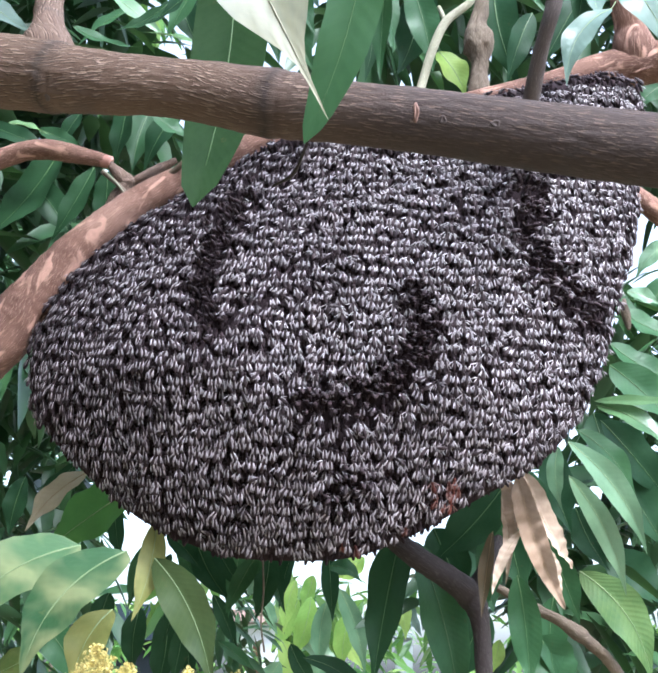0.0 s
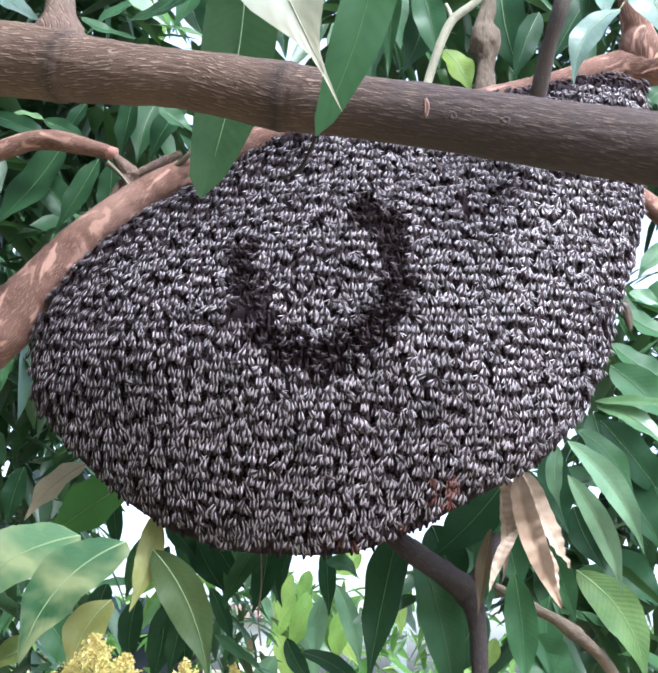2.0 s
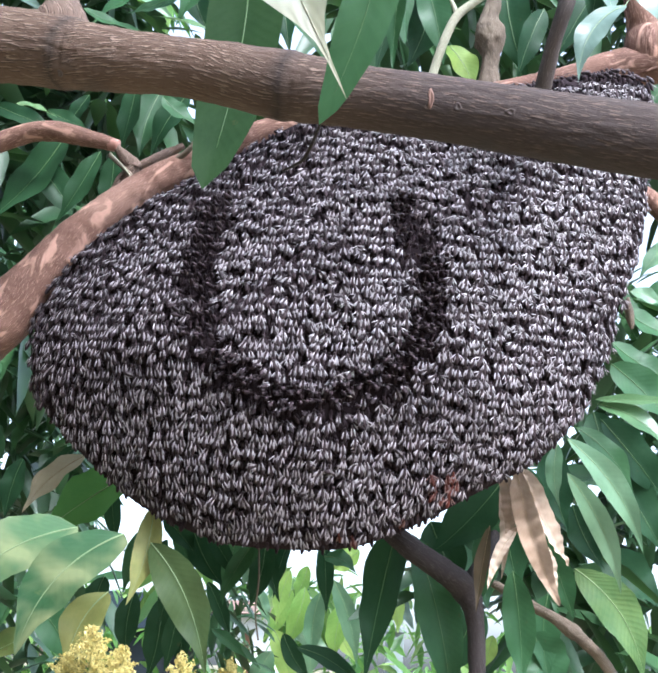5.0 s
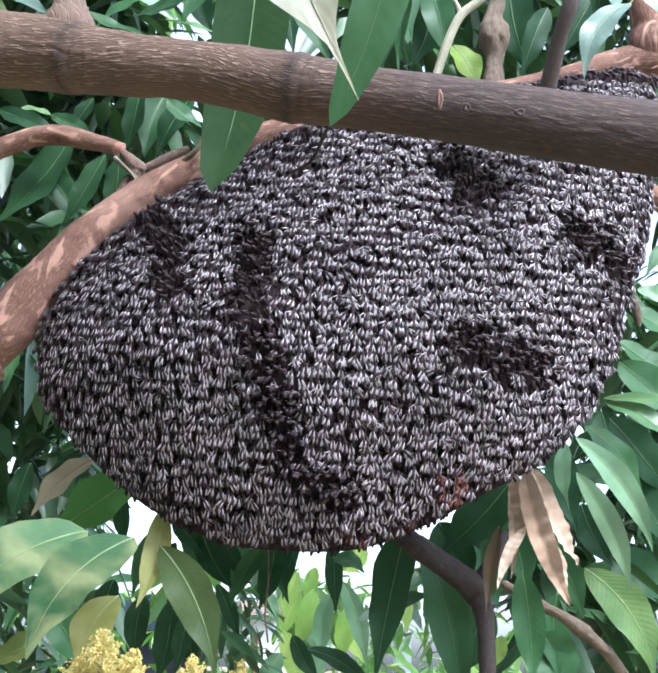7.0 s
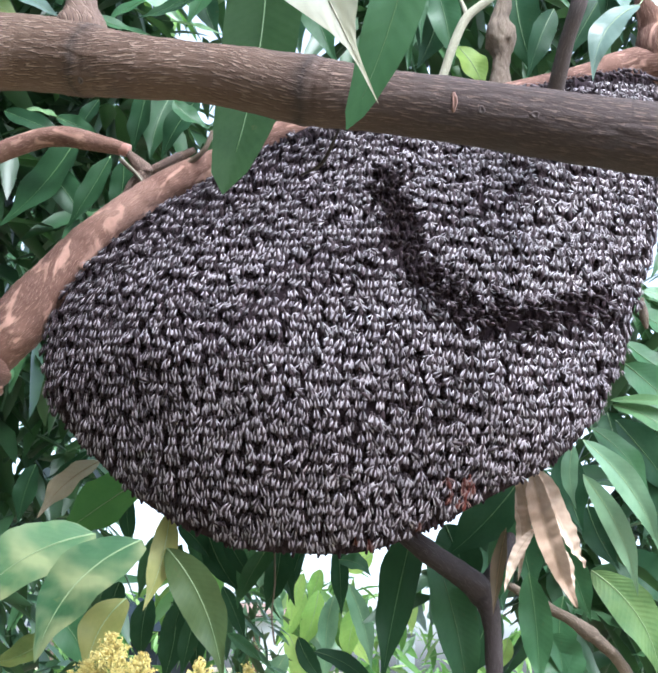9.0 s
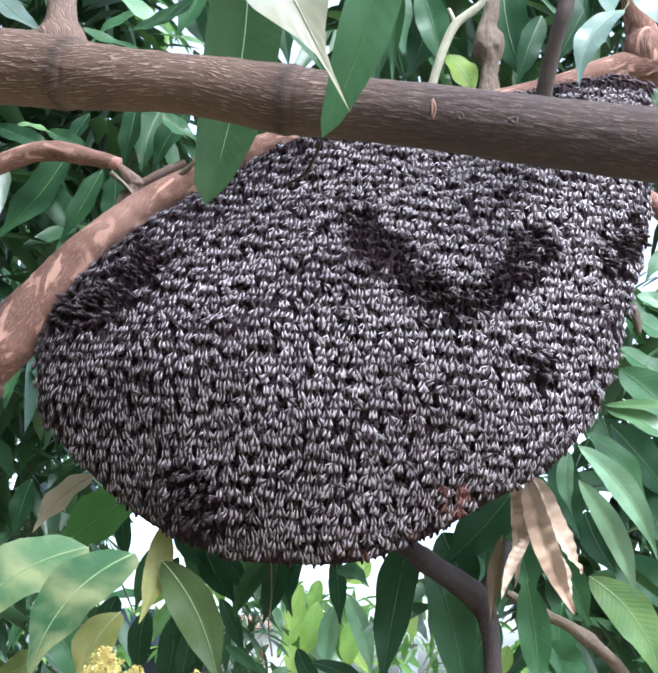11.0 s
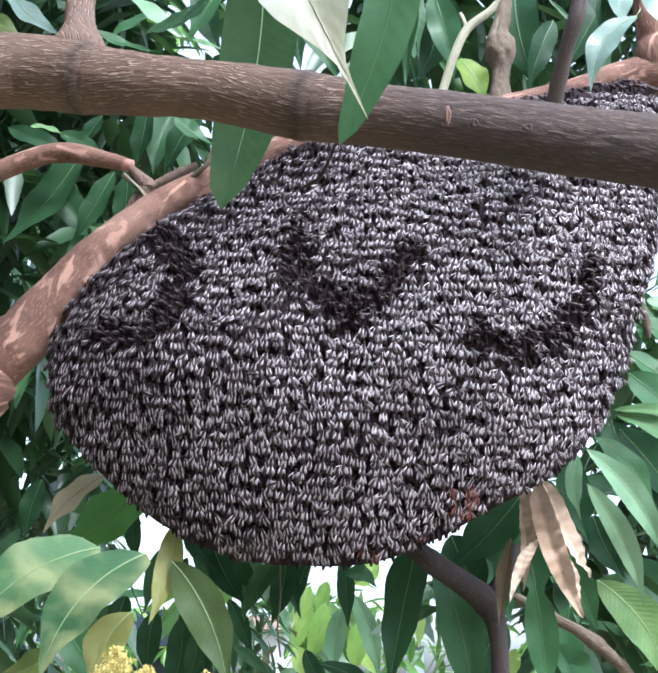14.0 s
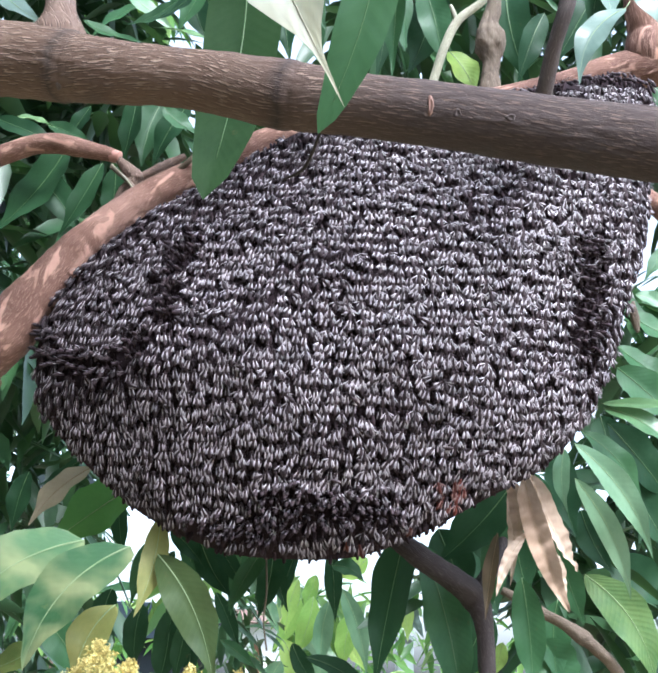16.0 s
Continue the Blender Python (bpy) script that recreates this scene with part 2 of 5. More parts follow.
CUT_WOOD = s.mat


# ---- building helpers ----
def part(name, data, material, parent=None, label="", smooth=True):
    """Links a bmesh or mesh as one object under a thing or part."""
    if isinstance(data, bmesh.types.BMesh):
        mesh = bpy.data.meshes.new(name)
        data.to_mesh(mesh)
        data.free()
    else:
        mesh = data
    if smooth:
        mesh.shade_smooth()
    if material is not None and not mesh.materials:
        mesh.materials.append(material)
    ob = new(name, mesh)
    ob.parent = parent
    if label:
        ob["label"] = label
    return ob


def spline(points, steps):
    """Catmull-Rom through points (any width), steps rows a span."""
    p = np.array(points, float)
    p = np.vstack([2 * p[0] - p[1], p, 2 * p[-1] - p[-2]])
    out = []
    for i in range(1, len(p) - 2):
        for k in range(steps):
            t = k / steps
            a, b, c, d = p[i - 1], p[i], p[i + 1], p[i + 2]
            out.append(0.5 * (2 * b + (c - a) * t + (2 * a - 5 * b + 4 * c - d) * t * t + (3 * b - a - 3 * c + d) * t**3))
    out.append(p[-2])
    return np.array(out)


def limb(name, rows, material, parent, label="", around=20, steps=10, rough=0.04, grain=0.0, rings=(), cap=True):
    """A limb along rows of (x, y, z, radius): knobbly, with grain ridges along it and swollen rings at the given places."""
    line = spline(rows, steps)
    pts, rad = line[:, :3], line[:, 3]
    tang = np.gradient(pts, axis=0)
    tang /= np.linalg.norm(tang, axis=1)[:, None]
    run = np.r_[0, np.cumsum(np.linalg.norm(np.diff(pts, axis=0), axis=1))]
    side = np.cross(tang, (0.0, 0.02, 1.0) if abs(tang[0][2]) < 0.9 else (0.0, 1.0, 0.0))
    side /= np.linalg.norm(side, axis=1)[:, None]
    up = np.cross(side, tang)
    seed = sum(ord(c) for c in name) + pts[0][0] * 31
    ringed = [run[np.linalg.norm(pts - np.array(q), axis=1).argmin()] for q in rings]
    verts, faces, uvs = [], [], []
    for i, (p, r) in enumerate(zip(pts, rad)):
        swell = 1 + sum(0.03 * math.exp(-((run[i] - q) / 0.004) ** 2) - 0.025 * math.exp(-((run[i] - q - 0.006) / 0.002) ** 2) for q in ringed)
        for k in range(around):
            a = 2 * math.pi * k / around + math.pi
            q = Vector((run[i] / (r * 3.2) + seed, math.cos(a) * 0.8, math.sin(a) * 0.8))
            lump = 1 + rough * noise.noise(q) + rough * 0.6 * noise.noise(q * 2.7)
            if grain:
                g = noise.noise(Vector((run[i] * 60 + seed, math.cos(a) * 5.5 + 0.6 * noise.noise(Vector((run[i] * 45, a, seed))), math.sin(a) * 5.5)))
                lump += grain * (abs(g) - 0.2)
            verts.append(p + (side[i] * math.cos(a) + up[i] * math.sin(a)) * r * swell * lump)
    n = len(pts)
    for i in range(n - 1):
        for k in range(around):
            k2 = (k + 1) % around
            faces.append((i * around + k, i * around + k2, (i + 1) * around + k2, (i + 1) * around + k))
            r = rad[i] * 2 * math.pi / around
            uvs += [(run[i], k * r), (run[i], (k + 1) * r), (run[i + 1], (k + 1) * r), (run[i + 1], k * r)]
    if cap:
        for i, turn in ((0, 1), (n - 1, -1)):
            verts.append(pts[i])
            c = len(verts) - 1
            for k in range(around):
                f = (c, i * around + (k + 1) % around, i * around + k)
                faces.append(f[::turn])
                uvs += [(run[i], 0), (run[i], 0.004), (run[i], 0.008)]
    mesh = bpy.data.meshes.new(name)
    mesh.from_pydata([tuple(v) for v in verts], [], faces)
    layer = mesh.uv_layers.new(name="UVMap")
    layer.data.foreach_set("uv", np.array(uvs, float).ravel())
    return part(name, mesh, material, parent, label)


def mango_leaf(parent, base, tip, width, material, face=(0, -1, 0.25), sag=None, sway=None, fold=0.25, ruffle=0.065, twist=None, peak=0.82, blunt=0.8, tail=0.4, crinkle=0.0, name="leaf", label="", stalk=0.0, rib=None):
    """A lance-shaped leaf from base to tip: sag lifts its middle along its face, sway to its side, fold is the V across it, twist in degrees."""
    b, t = Vector(base), Vector(tip)
    axis = (t - b).normalized()
    length = (t - b).length
    side0 = axis.cross(Vector(face)).normalized()
    face0 = side0.cross(axis).normalized()
    seg, cols = 48 if crinkle else 18, (-1.0, -0.6, -0.25, 0.0, 0.25, 0.6, 1.0)
    verts, faces, uvs, mids = [], [], [], []
    phase = b.x * 37 + b.z * 53
    sag = 0.07 * length * math.sin(phase * 3) if sag is None else sag
    sway = 0.06 * length * math.cos(phase * 5) if sway is None else sway
    twist = 35 * math.sin(phase * 7) if twist is None else twist
    for i in range(seg + 1):
        u = i / seg
        arch = 4 * u * (1 - u)
        c = b.lerp(t, u) + face0 * (sag * arch) + side0 * (sway * arch)
        a = radians(twist) * (u - 0.4)
        side = side0 * math.cos(a) + face0 * math.sin(a)
        up = face0 * math.cos(a) - side0 * math.sin(a)
        w = 0.5 * width * max(0.012, math.sin(math.pi * min(1, u**peak)) ** blunt * (1 - 0.16 * u - 0.25 * max(0, u - 0.75)))
        q = min(1.0, max(0.0, (u - 0.62) / 0.26))
        w *= 1 - tail * q * q * (3 - 2 * q)
        mids.append((c + up * 0.0004, u))
        for v in cols:
            rim = 1 + 0.07 * abs(v) * noise.noise(Vector((u * 11, phase, 3.0 * v)))
            edge = ruffle * width * abs(v) ** 2 * math.sin(u * 15 + phase + (1.7 if v > 0 else 0)) * arch
            edge += crinkle * width * (0.6 * math.sin(u * 31 + 3 * math.sin(u * 7 + phase) + 0.8 * v) + 0.4 * math.sin(u * 57 + 4 * math.sin(u * 5 - phase) - v)) * (0.35 + 0.65 * abs(v)) * min(1, 6 * arch)
            verts.append(c + side * (v * w * rim * (1 - 0.06 * fold)) + up * (abs(v) * w * fold + edge))
    m = len(cols)
    for i in range(seg):
        for k in range(m - 1):
            faces.append((i * m + k, i * m + k + 1, (i + 1) * m + k + 1, (i + 1) * m + k))
            for di, dk in ((0, 0), (0, 1), (1, 1), (1, 0)):
                uvs.append(((i + di) / seg * length, cols[k + dk] * width * 0.5))
    mesh = bpy.data.meshes.new(name)
    mesh.from_pydata([tuple(v) for v in verts], [], faces)
    mesh.uv_layers.new(name="UVMap").data.foreach_set("uv", np.array(uvs, float).ravel())
    ob = part(name, mesh, material, parent, label)
    thick = width * 0.0115
    rows = [(*(p + Vector((0, 0, 0))), thick * (1.15 - u)) for p, u in mids[:-1:2]]
    if stalk:
        rows.insert(0, (*(b - axis * stalk), thick * 1.3))
    limb("midrib", rows, rib or (MIDRIB_GREEN if material in (LEAF_DARK, LEAF_DEEP, LEAF_MID) else MIDRIB), ob, around=6, steps=2, rough=0.0)
    return ob


def crown(name, centres, count, length, material, parent, seed, droop=0.55, kind="stuff", label=""):
    """Whorls of drooping leaves round the given centres (x, y, z), as one mesh."""
    rng = np.random.default_rng(seed)
    verts, faces = [], []
    shape = np.array([(0, 0), (0.2, 0.55), (0.5, 1.0), (0.8, 0.6), (1, 0.0)])
    for c in centres:
        heading = rng.uniform(0, 2 * math.pi)
        for k in range(count):
            a = heading + k * 2.4 + rng.normal(0, 0.3)
            pitch = rng.normal(-droop, 0.45)
            d = np.array([math.cos(a) * math.cos(pitch), math.sin(a) * math.cos(pitch), math.sin(pitch)])
            side = np.cross(d, (0, 0, 1.0))
            side = side / (np.linalg.norm(side) + 1e-6)
            roll = rng.normal(0, 0.5)
            up = np.cross(side, d)
            side, up = side * math.cos(roll) + up * math.sin(roll), up * math.cos(roll) - side * math.sin(roll)
            size = length * rng.uniform(0.65, 1.2)
            wide = size * rng.uniform(0.1, 0.15)
            start = np.array(c) + d * 0.02 + rng.normal(0, 0.025, 3)
            o = len(verts)
            for u, w in shape:
                mid = start + d * (u * size) + np.array((0, 0, -0.18 * size * u * u))
                if w == 0:
                    verts.append(mid)
                else:
                    verts += [mid + side * (w * wide) + up * (w * wide * 0.3), mid, mid - side * (w * wide) + up * (w * wide * 0.3)]
            faces += [(o, o + 1, o + 2), (o, o + 2, o + 3)]
            for j in (1, 4):
                faces += [(o + j, o + j + 3, o + j + 4, o + j + 1), (o + j + 1, o + j + 4, o + j + 5, o + j + 2)]
            faces += [(o + 7, o + 10, o + 8), (o + 8, o + 10, o + 9)]
    mesh = bpy.data.meshes.new(name)
    mesh.from_pydata([tuple(v) for v in verts], [], faces)
    ob = part(name, mesh, material, parent, label)
    if kind:
        ob["kind"] = kind
    return ob


def scattered(n, low, high, seed, hole=None):
    """n points in a box, thinned by a clumpy noise; hole(x, y, z) leaves gaps."""
    rng = np.random.default_rng(seed)
    out = []
    while len(out) < n:
        p = rng.uniform(low, high)
        if noise.noise(Vector(p) * 2.3 + Vector((seed, 0, 0))) < rng.uniform(-0.55, 0.25):
            continue
        if hole and hole(*p):
            continue
        out.append(tuple(p))
    return out


# ---- ground ----
s = Shade("grass_and_soil")
g = s.noise(s.coords("Object"), 0.8, 5)
s.colour(s.mix(s.noise(s.coords("Object"), 30, 4), s.ramp(g, (0.35, (0.09, 0.1, 0.04)), (0.55, (0.24, 0.19, 0.13))), (0.16, 0.14, 0.08)))
s.set(Roughness=0.95)
s.bump(s.noise(s.coords("Object"), 40, 4), 0.6, 0.03)
bm = bmesh.new()
bmesh.ops.create_grid(bm, x_segments=40, y_segments=40, size=400)
for v in bm.verts:
    r = v.co.length
    v.co.z = 0.0 if r < 12 else 0.4 * noise.noise(v.co * 0.02)
ground = part("ground", bm, s.mat)
tagged(ground, "grassy ground with patches of bare brown soil", "ground", kind="structure")

# ---- the mango tree ----
tree = new("mango_tree")
tree.location = (-1.5, 1.35, 0)
tagged(tree, "mango tree with brown branches, long green leaves and some dry ones", "tree")


def on_tree(ob):
    ob.matrix_parent_inverse = Matrix.Translation(-tree.location)
    return ob


on_tree(limb("trunk", [(-1.5, 1.35, -0.05, 0.19), (-1.48, 1.36, 0.5, 0.15), (-1.46, 1.34, 1.0, 0.135), (-1.5, 1.3, 1.6, 0.12), (-1.6, 1.3, 2.3, 0.1), (-1.65, 1.35, 3.2, 0.07)],
    BARK_FRONT, tree, "thick brown trunk", around=32, rough=0.06))
FRONT_ROWS = [(-1.48, 1.3, 1.72, 0.06), (-1.0, 1.05, 1.93, 0.05), (-0.4963, 0.8, 2.1295, 0.0294), (-0.2339, 0.7, 2.0353, 0.0232), (-0.1601, 0.69, 2.0247, 0.0219), (-0.1295, 0.685, 2.0179, 0.0213), (-0.1046, 0.68, 2.0114, 0.0189), (-0.0578, 0.675, 2.0048, 0.0167), (-0.022, 0.67, 1.9966, 0.0179), (0.008, 0.665, 1.9883, 0.019), (0.0467, 0.66, 1.9801, 0.0173), (0.0937, 0.655, 1.9714, 0.0176), (0.1505, 0.65, 1.9602, 0.0183), (0.2126, 0.645, 1.9491, 0.0193), (0.271, 0.645, 1.9411, 0.0197), (0.4302, 0.66, 1.9278, 0.019)]
FRONT_RINGS = ((-0.1222, 0.685, 2.0173), (0.008, 0.665, 1.9883))
line = spline(FRONT_ROWS, 40)[:, :3]
run = np.r_[0, np.cumsum(np.linalg.norm(np.diff(line, axis=0), axis=1))]
RING_AT = [float(run[np.linalg.norm(line - np.array(q), axis=1).argmin()]) for q in FRONT_RINGS]
BARK_RINGED = bark_material("ringed_brown_bark", (0.078, 0.047, 0.033), (0.132, 0.082, 0.06), (0.2, 0.134, 0.1), (0.062, 0.052, 0.054), lines=1.15, rings=RING_AT, grey_from=RING_AT[1], upper=2 * math.pi * 0.0182)
on_tree(limb("branch", FRONT_ROWS, BARK_RINGED, tree, "thick brown branch with wavy bark fissures", around=120, steps=40, rough=0.03, grain=0.05, rings=FRONT_RINGS))
on_tree(limb("side_branch", [(-0.1297, 0.687, 2.018, 0.0165), (-0.1313, 0.687, 2.0345, 0.0172), (-0.1324, 0.688, 2.0448, 0.0134), (-0.1338, 0.69, 2.0527, 0.0105), (-0.1381, 0.7, 2.0699, 0.0091), (-0.1422, 0.71, 2.0972, 0.0088), (-0.155, 0.74, 2.1628, 0.0083), (-0.1771, 0.8, 2.3045, 0.007)],
    BARK_FRONT, tree, "upright side shoot of brown bark with a fibrous foot", around=70, steps=20, rough=0.07, grain=0.11))
on_tree(limb("branch", [(-1.5, 1.33, 1.3, 0.08), (-0.5334, 1.38, 1.9326, 0.0424), (-0.4579, 1.4, 2.0185, 0.0405), (-0.429, 1.4, 2.0475, 0.039), (-0.3999, 1.4, 2.0768, 0.0365), (-0.3732, 1.405, 2.1184, 0.0326), (-0.3432, 1.41, 2.1634, 0.0291), (-0.3069, 1.415, 2.2094, 0.0256), (-0.2609, 1.42, 2.2548, 0.0232), (-0.2187, 1.425, 2.2881, 0.0212), (-0.1751, 1.43, 2.3138, 0.0192), (-0.1253, 1.435, 2.3436, 0.0187), (-0.0804, 1.44, 2.3688, 0.0188), (0.0238, 1.45, 2.3983, 0.0232), (0.1411, 1.45, 2.4115, 0.0232), (0.2281, 1.44, 2.4289, 0.023), (0.3152, 1.435, 2.4504, 0.0239), (0.3731, 1.43, 2.4691, 0.0259), (0.4288, 1.42, 2.4762, 0.0278), (0.5449, 1.42, 2.4958, 0.0257), (0.9429, 1.5, 2.5874, 0.0219)],
    BARK_CARRIER, tree, "pinkish brown branch that carries the bees' comb", around=56, steps=20, rough=0.06, grain=0.05))

# scars and knots on the front branch
s = Shade("scar_wood")
s.colour(s.mix(s.noise(s.coords("Object"), 300, 4), (0.14, 0.075, 0.058), (0.34, 0.2, 0.165)))
s.set(Roughness=0.85)
SCAR = s.mat


def scar(x, y, z, down, half_wide, half_high, label, material):
    """A low lip of wood round a sunk middle, on the front of the branch, which there faces so many degrees down."""
    bm = bmesh.new()
    rows = []
    for f, lift in ((1.3, -0.0008), (1.0, 0.0011), (0.72, 0.0016), (0.45, 0.0011), (0.15, 0.0008)):
        rows.append([bm.verts.new((half_wide * f * math.cos(a) * (1 + 0.25 * math.sin(3 * a + x * 90)), -lift + 0.5 * (f * half_high * math.sin(a)) ** 2 / 0.018, half_high * f * math.sin(a))) for a in (2 * math.pi * k / 18 for k in range(18))])
    for a, b in zip(rows, rows[1:]):
        for k in range(18):
            bm.faces.new((a[k], a[(k + 1) % 18], b[(k + 1) % 18], b[k]))
    bm.faces.new(rows[-1])
    bmesh.ops.transform(bm, matrix=pose(x, y, z, down), verts=bm.verts)
    on_tree(part("scar", bm, material, tree, label))


scar(0.0858, 0.6391, 1.9684, 14.89, 0.0014, 0.0053, "pale pink scar in the bark", SCAR)
scar(0.0999, 0.6384, 1.9637, 21.81, 0.0018, 0.0024, "small dark knot", BARK_MAUVE)
scar(0.1271, 0.6352, 1.9596, 17.24, 0.0024, 0.002, "small dark knot", BARK_MAUVE)
scar(-0.1242, 0.6745, 1.9982, 62.78, 0.0016, 0.0024, "small dark knot", BARK_MAUVE)


# ---- bees ----
s = Shade("dark_comb")
s.colour(s.mix(s.noise(s.coords("Object"), 90, 4), (0.022, 0.015, 0.019), (0.042, 0.028, 0.033)))
s.set(Roughness=0.85)
s.bsdf.inputs["Specular IOR Level"].default_value = 0.1
COMB = s.mat
def bee_skin(name, dark, light, band_colour):
    s = Shade(name)
    info = s.node("ObjectInfo")
    z = s.node("SeparateXYZ")
    s.link(s.coords("Object"), z.inputs[0])
    band = s.math("SINE", s.math("MULTIPLY", z.outputs["Z"], 3000.0))
    tone = s.mix(info.outputs["Random"], dark, light)
    s.colour(s.mix(s.math("MULTIPLY", s.grey(band, 0.4, 0.9), 0.35), tone, band_colour))
    s.set(Roughness=0.6)
    s.bsdf.inputs["Specular IOR Level"].default_value = 0.25
    return s.mat


def bee_wing(name, dull, bright):
    """Thin clouded membranes: part of the light goes through. The pale base stands in for mirrored sky."""
    s = Shade(name)
    info = s.node("ObjectInfo")
    shift = s.node("VectorMath")
    s.link(s.coords("Object"), shift.inputs[0])
    s.link(info.outputs["Random"], shift.inputs[1])
    cloud = s.noise(shift.outputs[0], 320, 3)
    tone = s.math("ADD", s.math("MULTIPLY", info.outputs["Random"], 0.55), s.math("MULTIPLY", s.grey(cloud, 0.3, 0.7), 0.45))
    z = s.node("SeparateXYZ")
    s.link(s.coords("Object"), z.inputs[0])
    tip = s.grey(s.math("MULTIPLY", z.outputs["Z"], -100.0), 0.4, 1.1)
    tone = s.math("MULTIPLY", tone, s.math("SUBTRACT", 1.0, s.math("MULTIPLY", tip, 0.72)))
    s.colour(s.mix(tone, dull, bright))
    s.set(Roughness=0.32)
    s.bsdf.inputs["Specular IOR Level"].default_value = 0.6
    clear = s.node("BsdfTransparent")
    both = s.node("MixShader", Fac=0.22)
    s.link(s.bsdf.outputs[0], both.inputs[1])
    s.link(clear.outputs[0], both.inputs[2])
    s.link(both.outputs[0], s.out.inputs["Surface"])
    return s.mat


BEE = bee_skin("bee_body", (0.022, 0.015, 0.019), (0.05, 0.033, 0.039), (0.066, 0.043, 0.044))
BEE_AMBER = bee_skin("amber_bee_body", (0.045, 0.012, 0.01), (0.125, 0.03, 0.022), (0.1, 0.026, 0.018))
s = Shade("deep_bees")
geo = s.node("NewGeometry")
s.colour(s.mix(geo.outputs["Random Per Island"], (0.024, 0.016, 0.02), (0.056, 0.037, 0.043)))
s.set(Roughness=0.75)
s.bsdf.inputs["Specular IOR Level"].default_value = 0.15
BEE_DEEP = s.mat
WING = bee_wing("bee_wing", (0.09, 0.072, 0.08), (0.74, 0.65, 0.682))
WING_AMBER = bee_wing("amber_bee_wing", (0.09, 0.045, 0.042), (0.34, 0.19, 0.165))

OUTLINE = [(-0.0812, 2.3366), (-0.1703, 2.2803), (-0.2378, 2.2358), (-0.2883, 2.1922), (-0.3279, 2.1423), (-0.3541, 2.0862), (-0.3549, 2.0195), (-0.3359, 1.9683), (-0.2851, 1.9136), (-0.2053, 1.8522), (-0.1168, 1.8155), (-0.0462, 1.8078), (0.0412, 1.8121), (0.1135, 1.8389), (0.1892, 1.8815), (0.261, 1.9232), (0.3062, 1.9731), (0.3394, 2.0384), (0.3661, 2.1229), (0.3923, 2.2117), (0.4031, 2.2948), (0.4145, 2.4176), (0.3597, 2.4414), (0.2231, 2.4094), (0.0816, 2.3839), (-0.0087, 2.3681)]
MID_Y, BULGE, ROUND = 1.40, 0.10, 0.18
SAG = Vector((0, -0.956, -0.292))  # the curtain swells outwards and sags
edge = spline(OUTLINE + OUTLINE[:1], 8)[:-1]


HUNG = 21 * 8  # from here on the rim is the top that hangs from the branch


def inside(x, z, free=False):
    """The distance to the comb's rim, positive inside; free: to its free edges alone."""
    a, b = edge, np.roll(edge, -1, axis=0)
    d = b - a
    t = np.clip(((x - a[:, 0]) * d[:, 0] + (z - a[:, 1]) * d[:, 1]) / (d**2).sum(1), 0, 1)
    near = np.hypot(a[:, 0] + t * d[:, 0] - x, a[:, 1] + t * d[:, 1] - z)
    near = near[:HUNG].min() if free else near.min()
    cross = ((a[:, 1] > z) != (b[:, 1] > z)) & (x < (b[:, 0] - a[:, 0]) * (z - a[:, 1]) / (b[:, 1] - a[:, 1] + 1e-12) + a[:, 0])
    return near if cross.sum() % 2 else -near


def face_depth(x, z):
    """How far the mass of bees stands out from the comb's middle plane."""
    q = min(1.0, max(0.0, inside(x, z, True)) / ROUND)
    top = 0.45 + 0.55 * min(1.0, max(0.0, inside(x, z)) / 0.22)
    lump = 0.006 * noise.noise(Vector((x * 9, 3.1, z * 9)))
    return BULGE * top * math.sqrt(max(0.0, 1 - (1 - q) ** 2)) + lump * q


colony = new("bee_colony")
colony.location = (float(edge[:, 0].mean()), MID_Y, float(edge[:, 1].max()))
tagged(colony, "dark hanging honeybee comb covered by rows of pale-winged bees", "bee nest")
HOME = Matrix.Translation(-colony.location)

# the comb: rings of the rim shrink towards the middle on both sides
mid = edge.mean(axis=0)
verts, faces, rings = [], [], []
for sgn in (-1, 1):
    for k in range(0, 13):
        f = 1 - k / 12.0
        ring = []
        for x, z in edge:
            px, pz = mid[0] + (x - mid[0]) * f, mid[1] + (z - mid[1]) * f
            depth = max(0.0, face_depth(px, pz) - 0.007)
            verts.append(tuple(Vector((px, MID_Y, pz)) + SAG * (-sgn * depth)))
            ring.append(len(verts) - 1)
        rings.append((sgn, ring))
for (s1, r1), (s2, r2) in zip(rings, rings[1:]):
    if s1 == s2:
        for k in range(len(r1)):
            f = (r1[k], r1[(k + 1) % len(r1)], r2[(k + 1) % len(r1)], r2[k])
            faces.append(f if s1 > 0 else f[::-1])
for k in range(len(edge)):  # closes the top between both faces
    k2 = (k + 1) % len(edge)
    faces.append((rings[0][1][k], rings[0][1][k2], rings[13][1][k2], rings[13][1][k]))
mesh = bpy.data.meshes.new("comb")
mesh.from_pydata(verts, [], faces)
comb = part("comb", mesh, COMB, colony, "dark brown wax comb behind the bees")
comb.matrix_parent_inverse = HOME


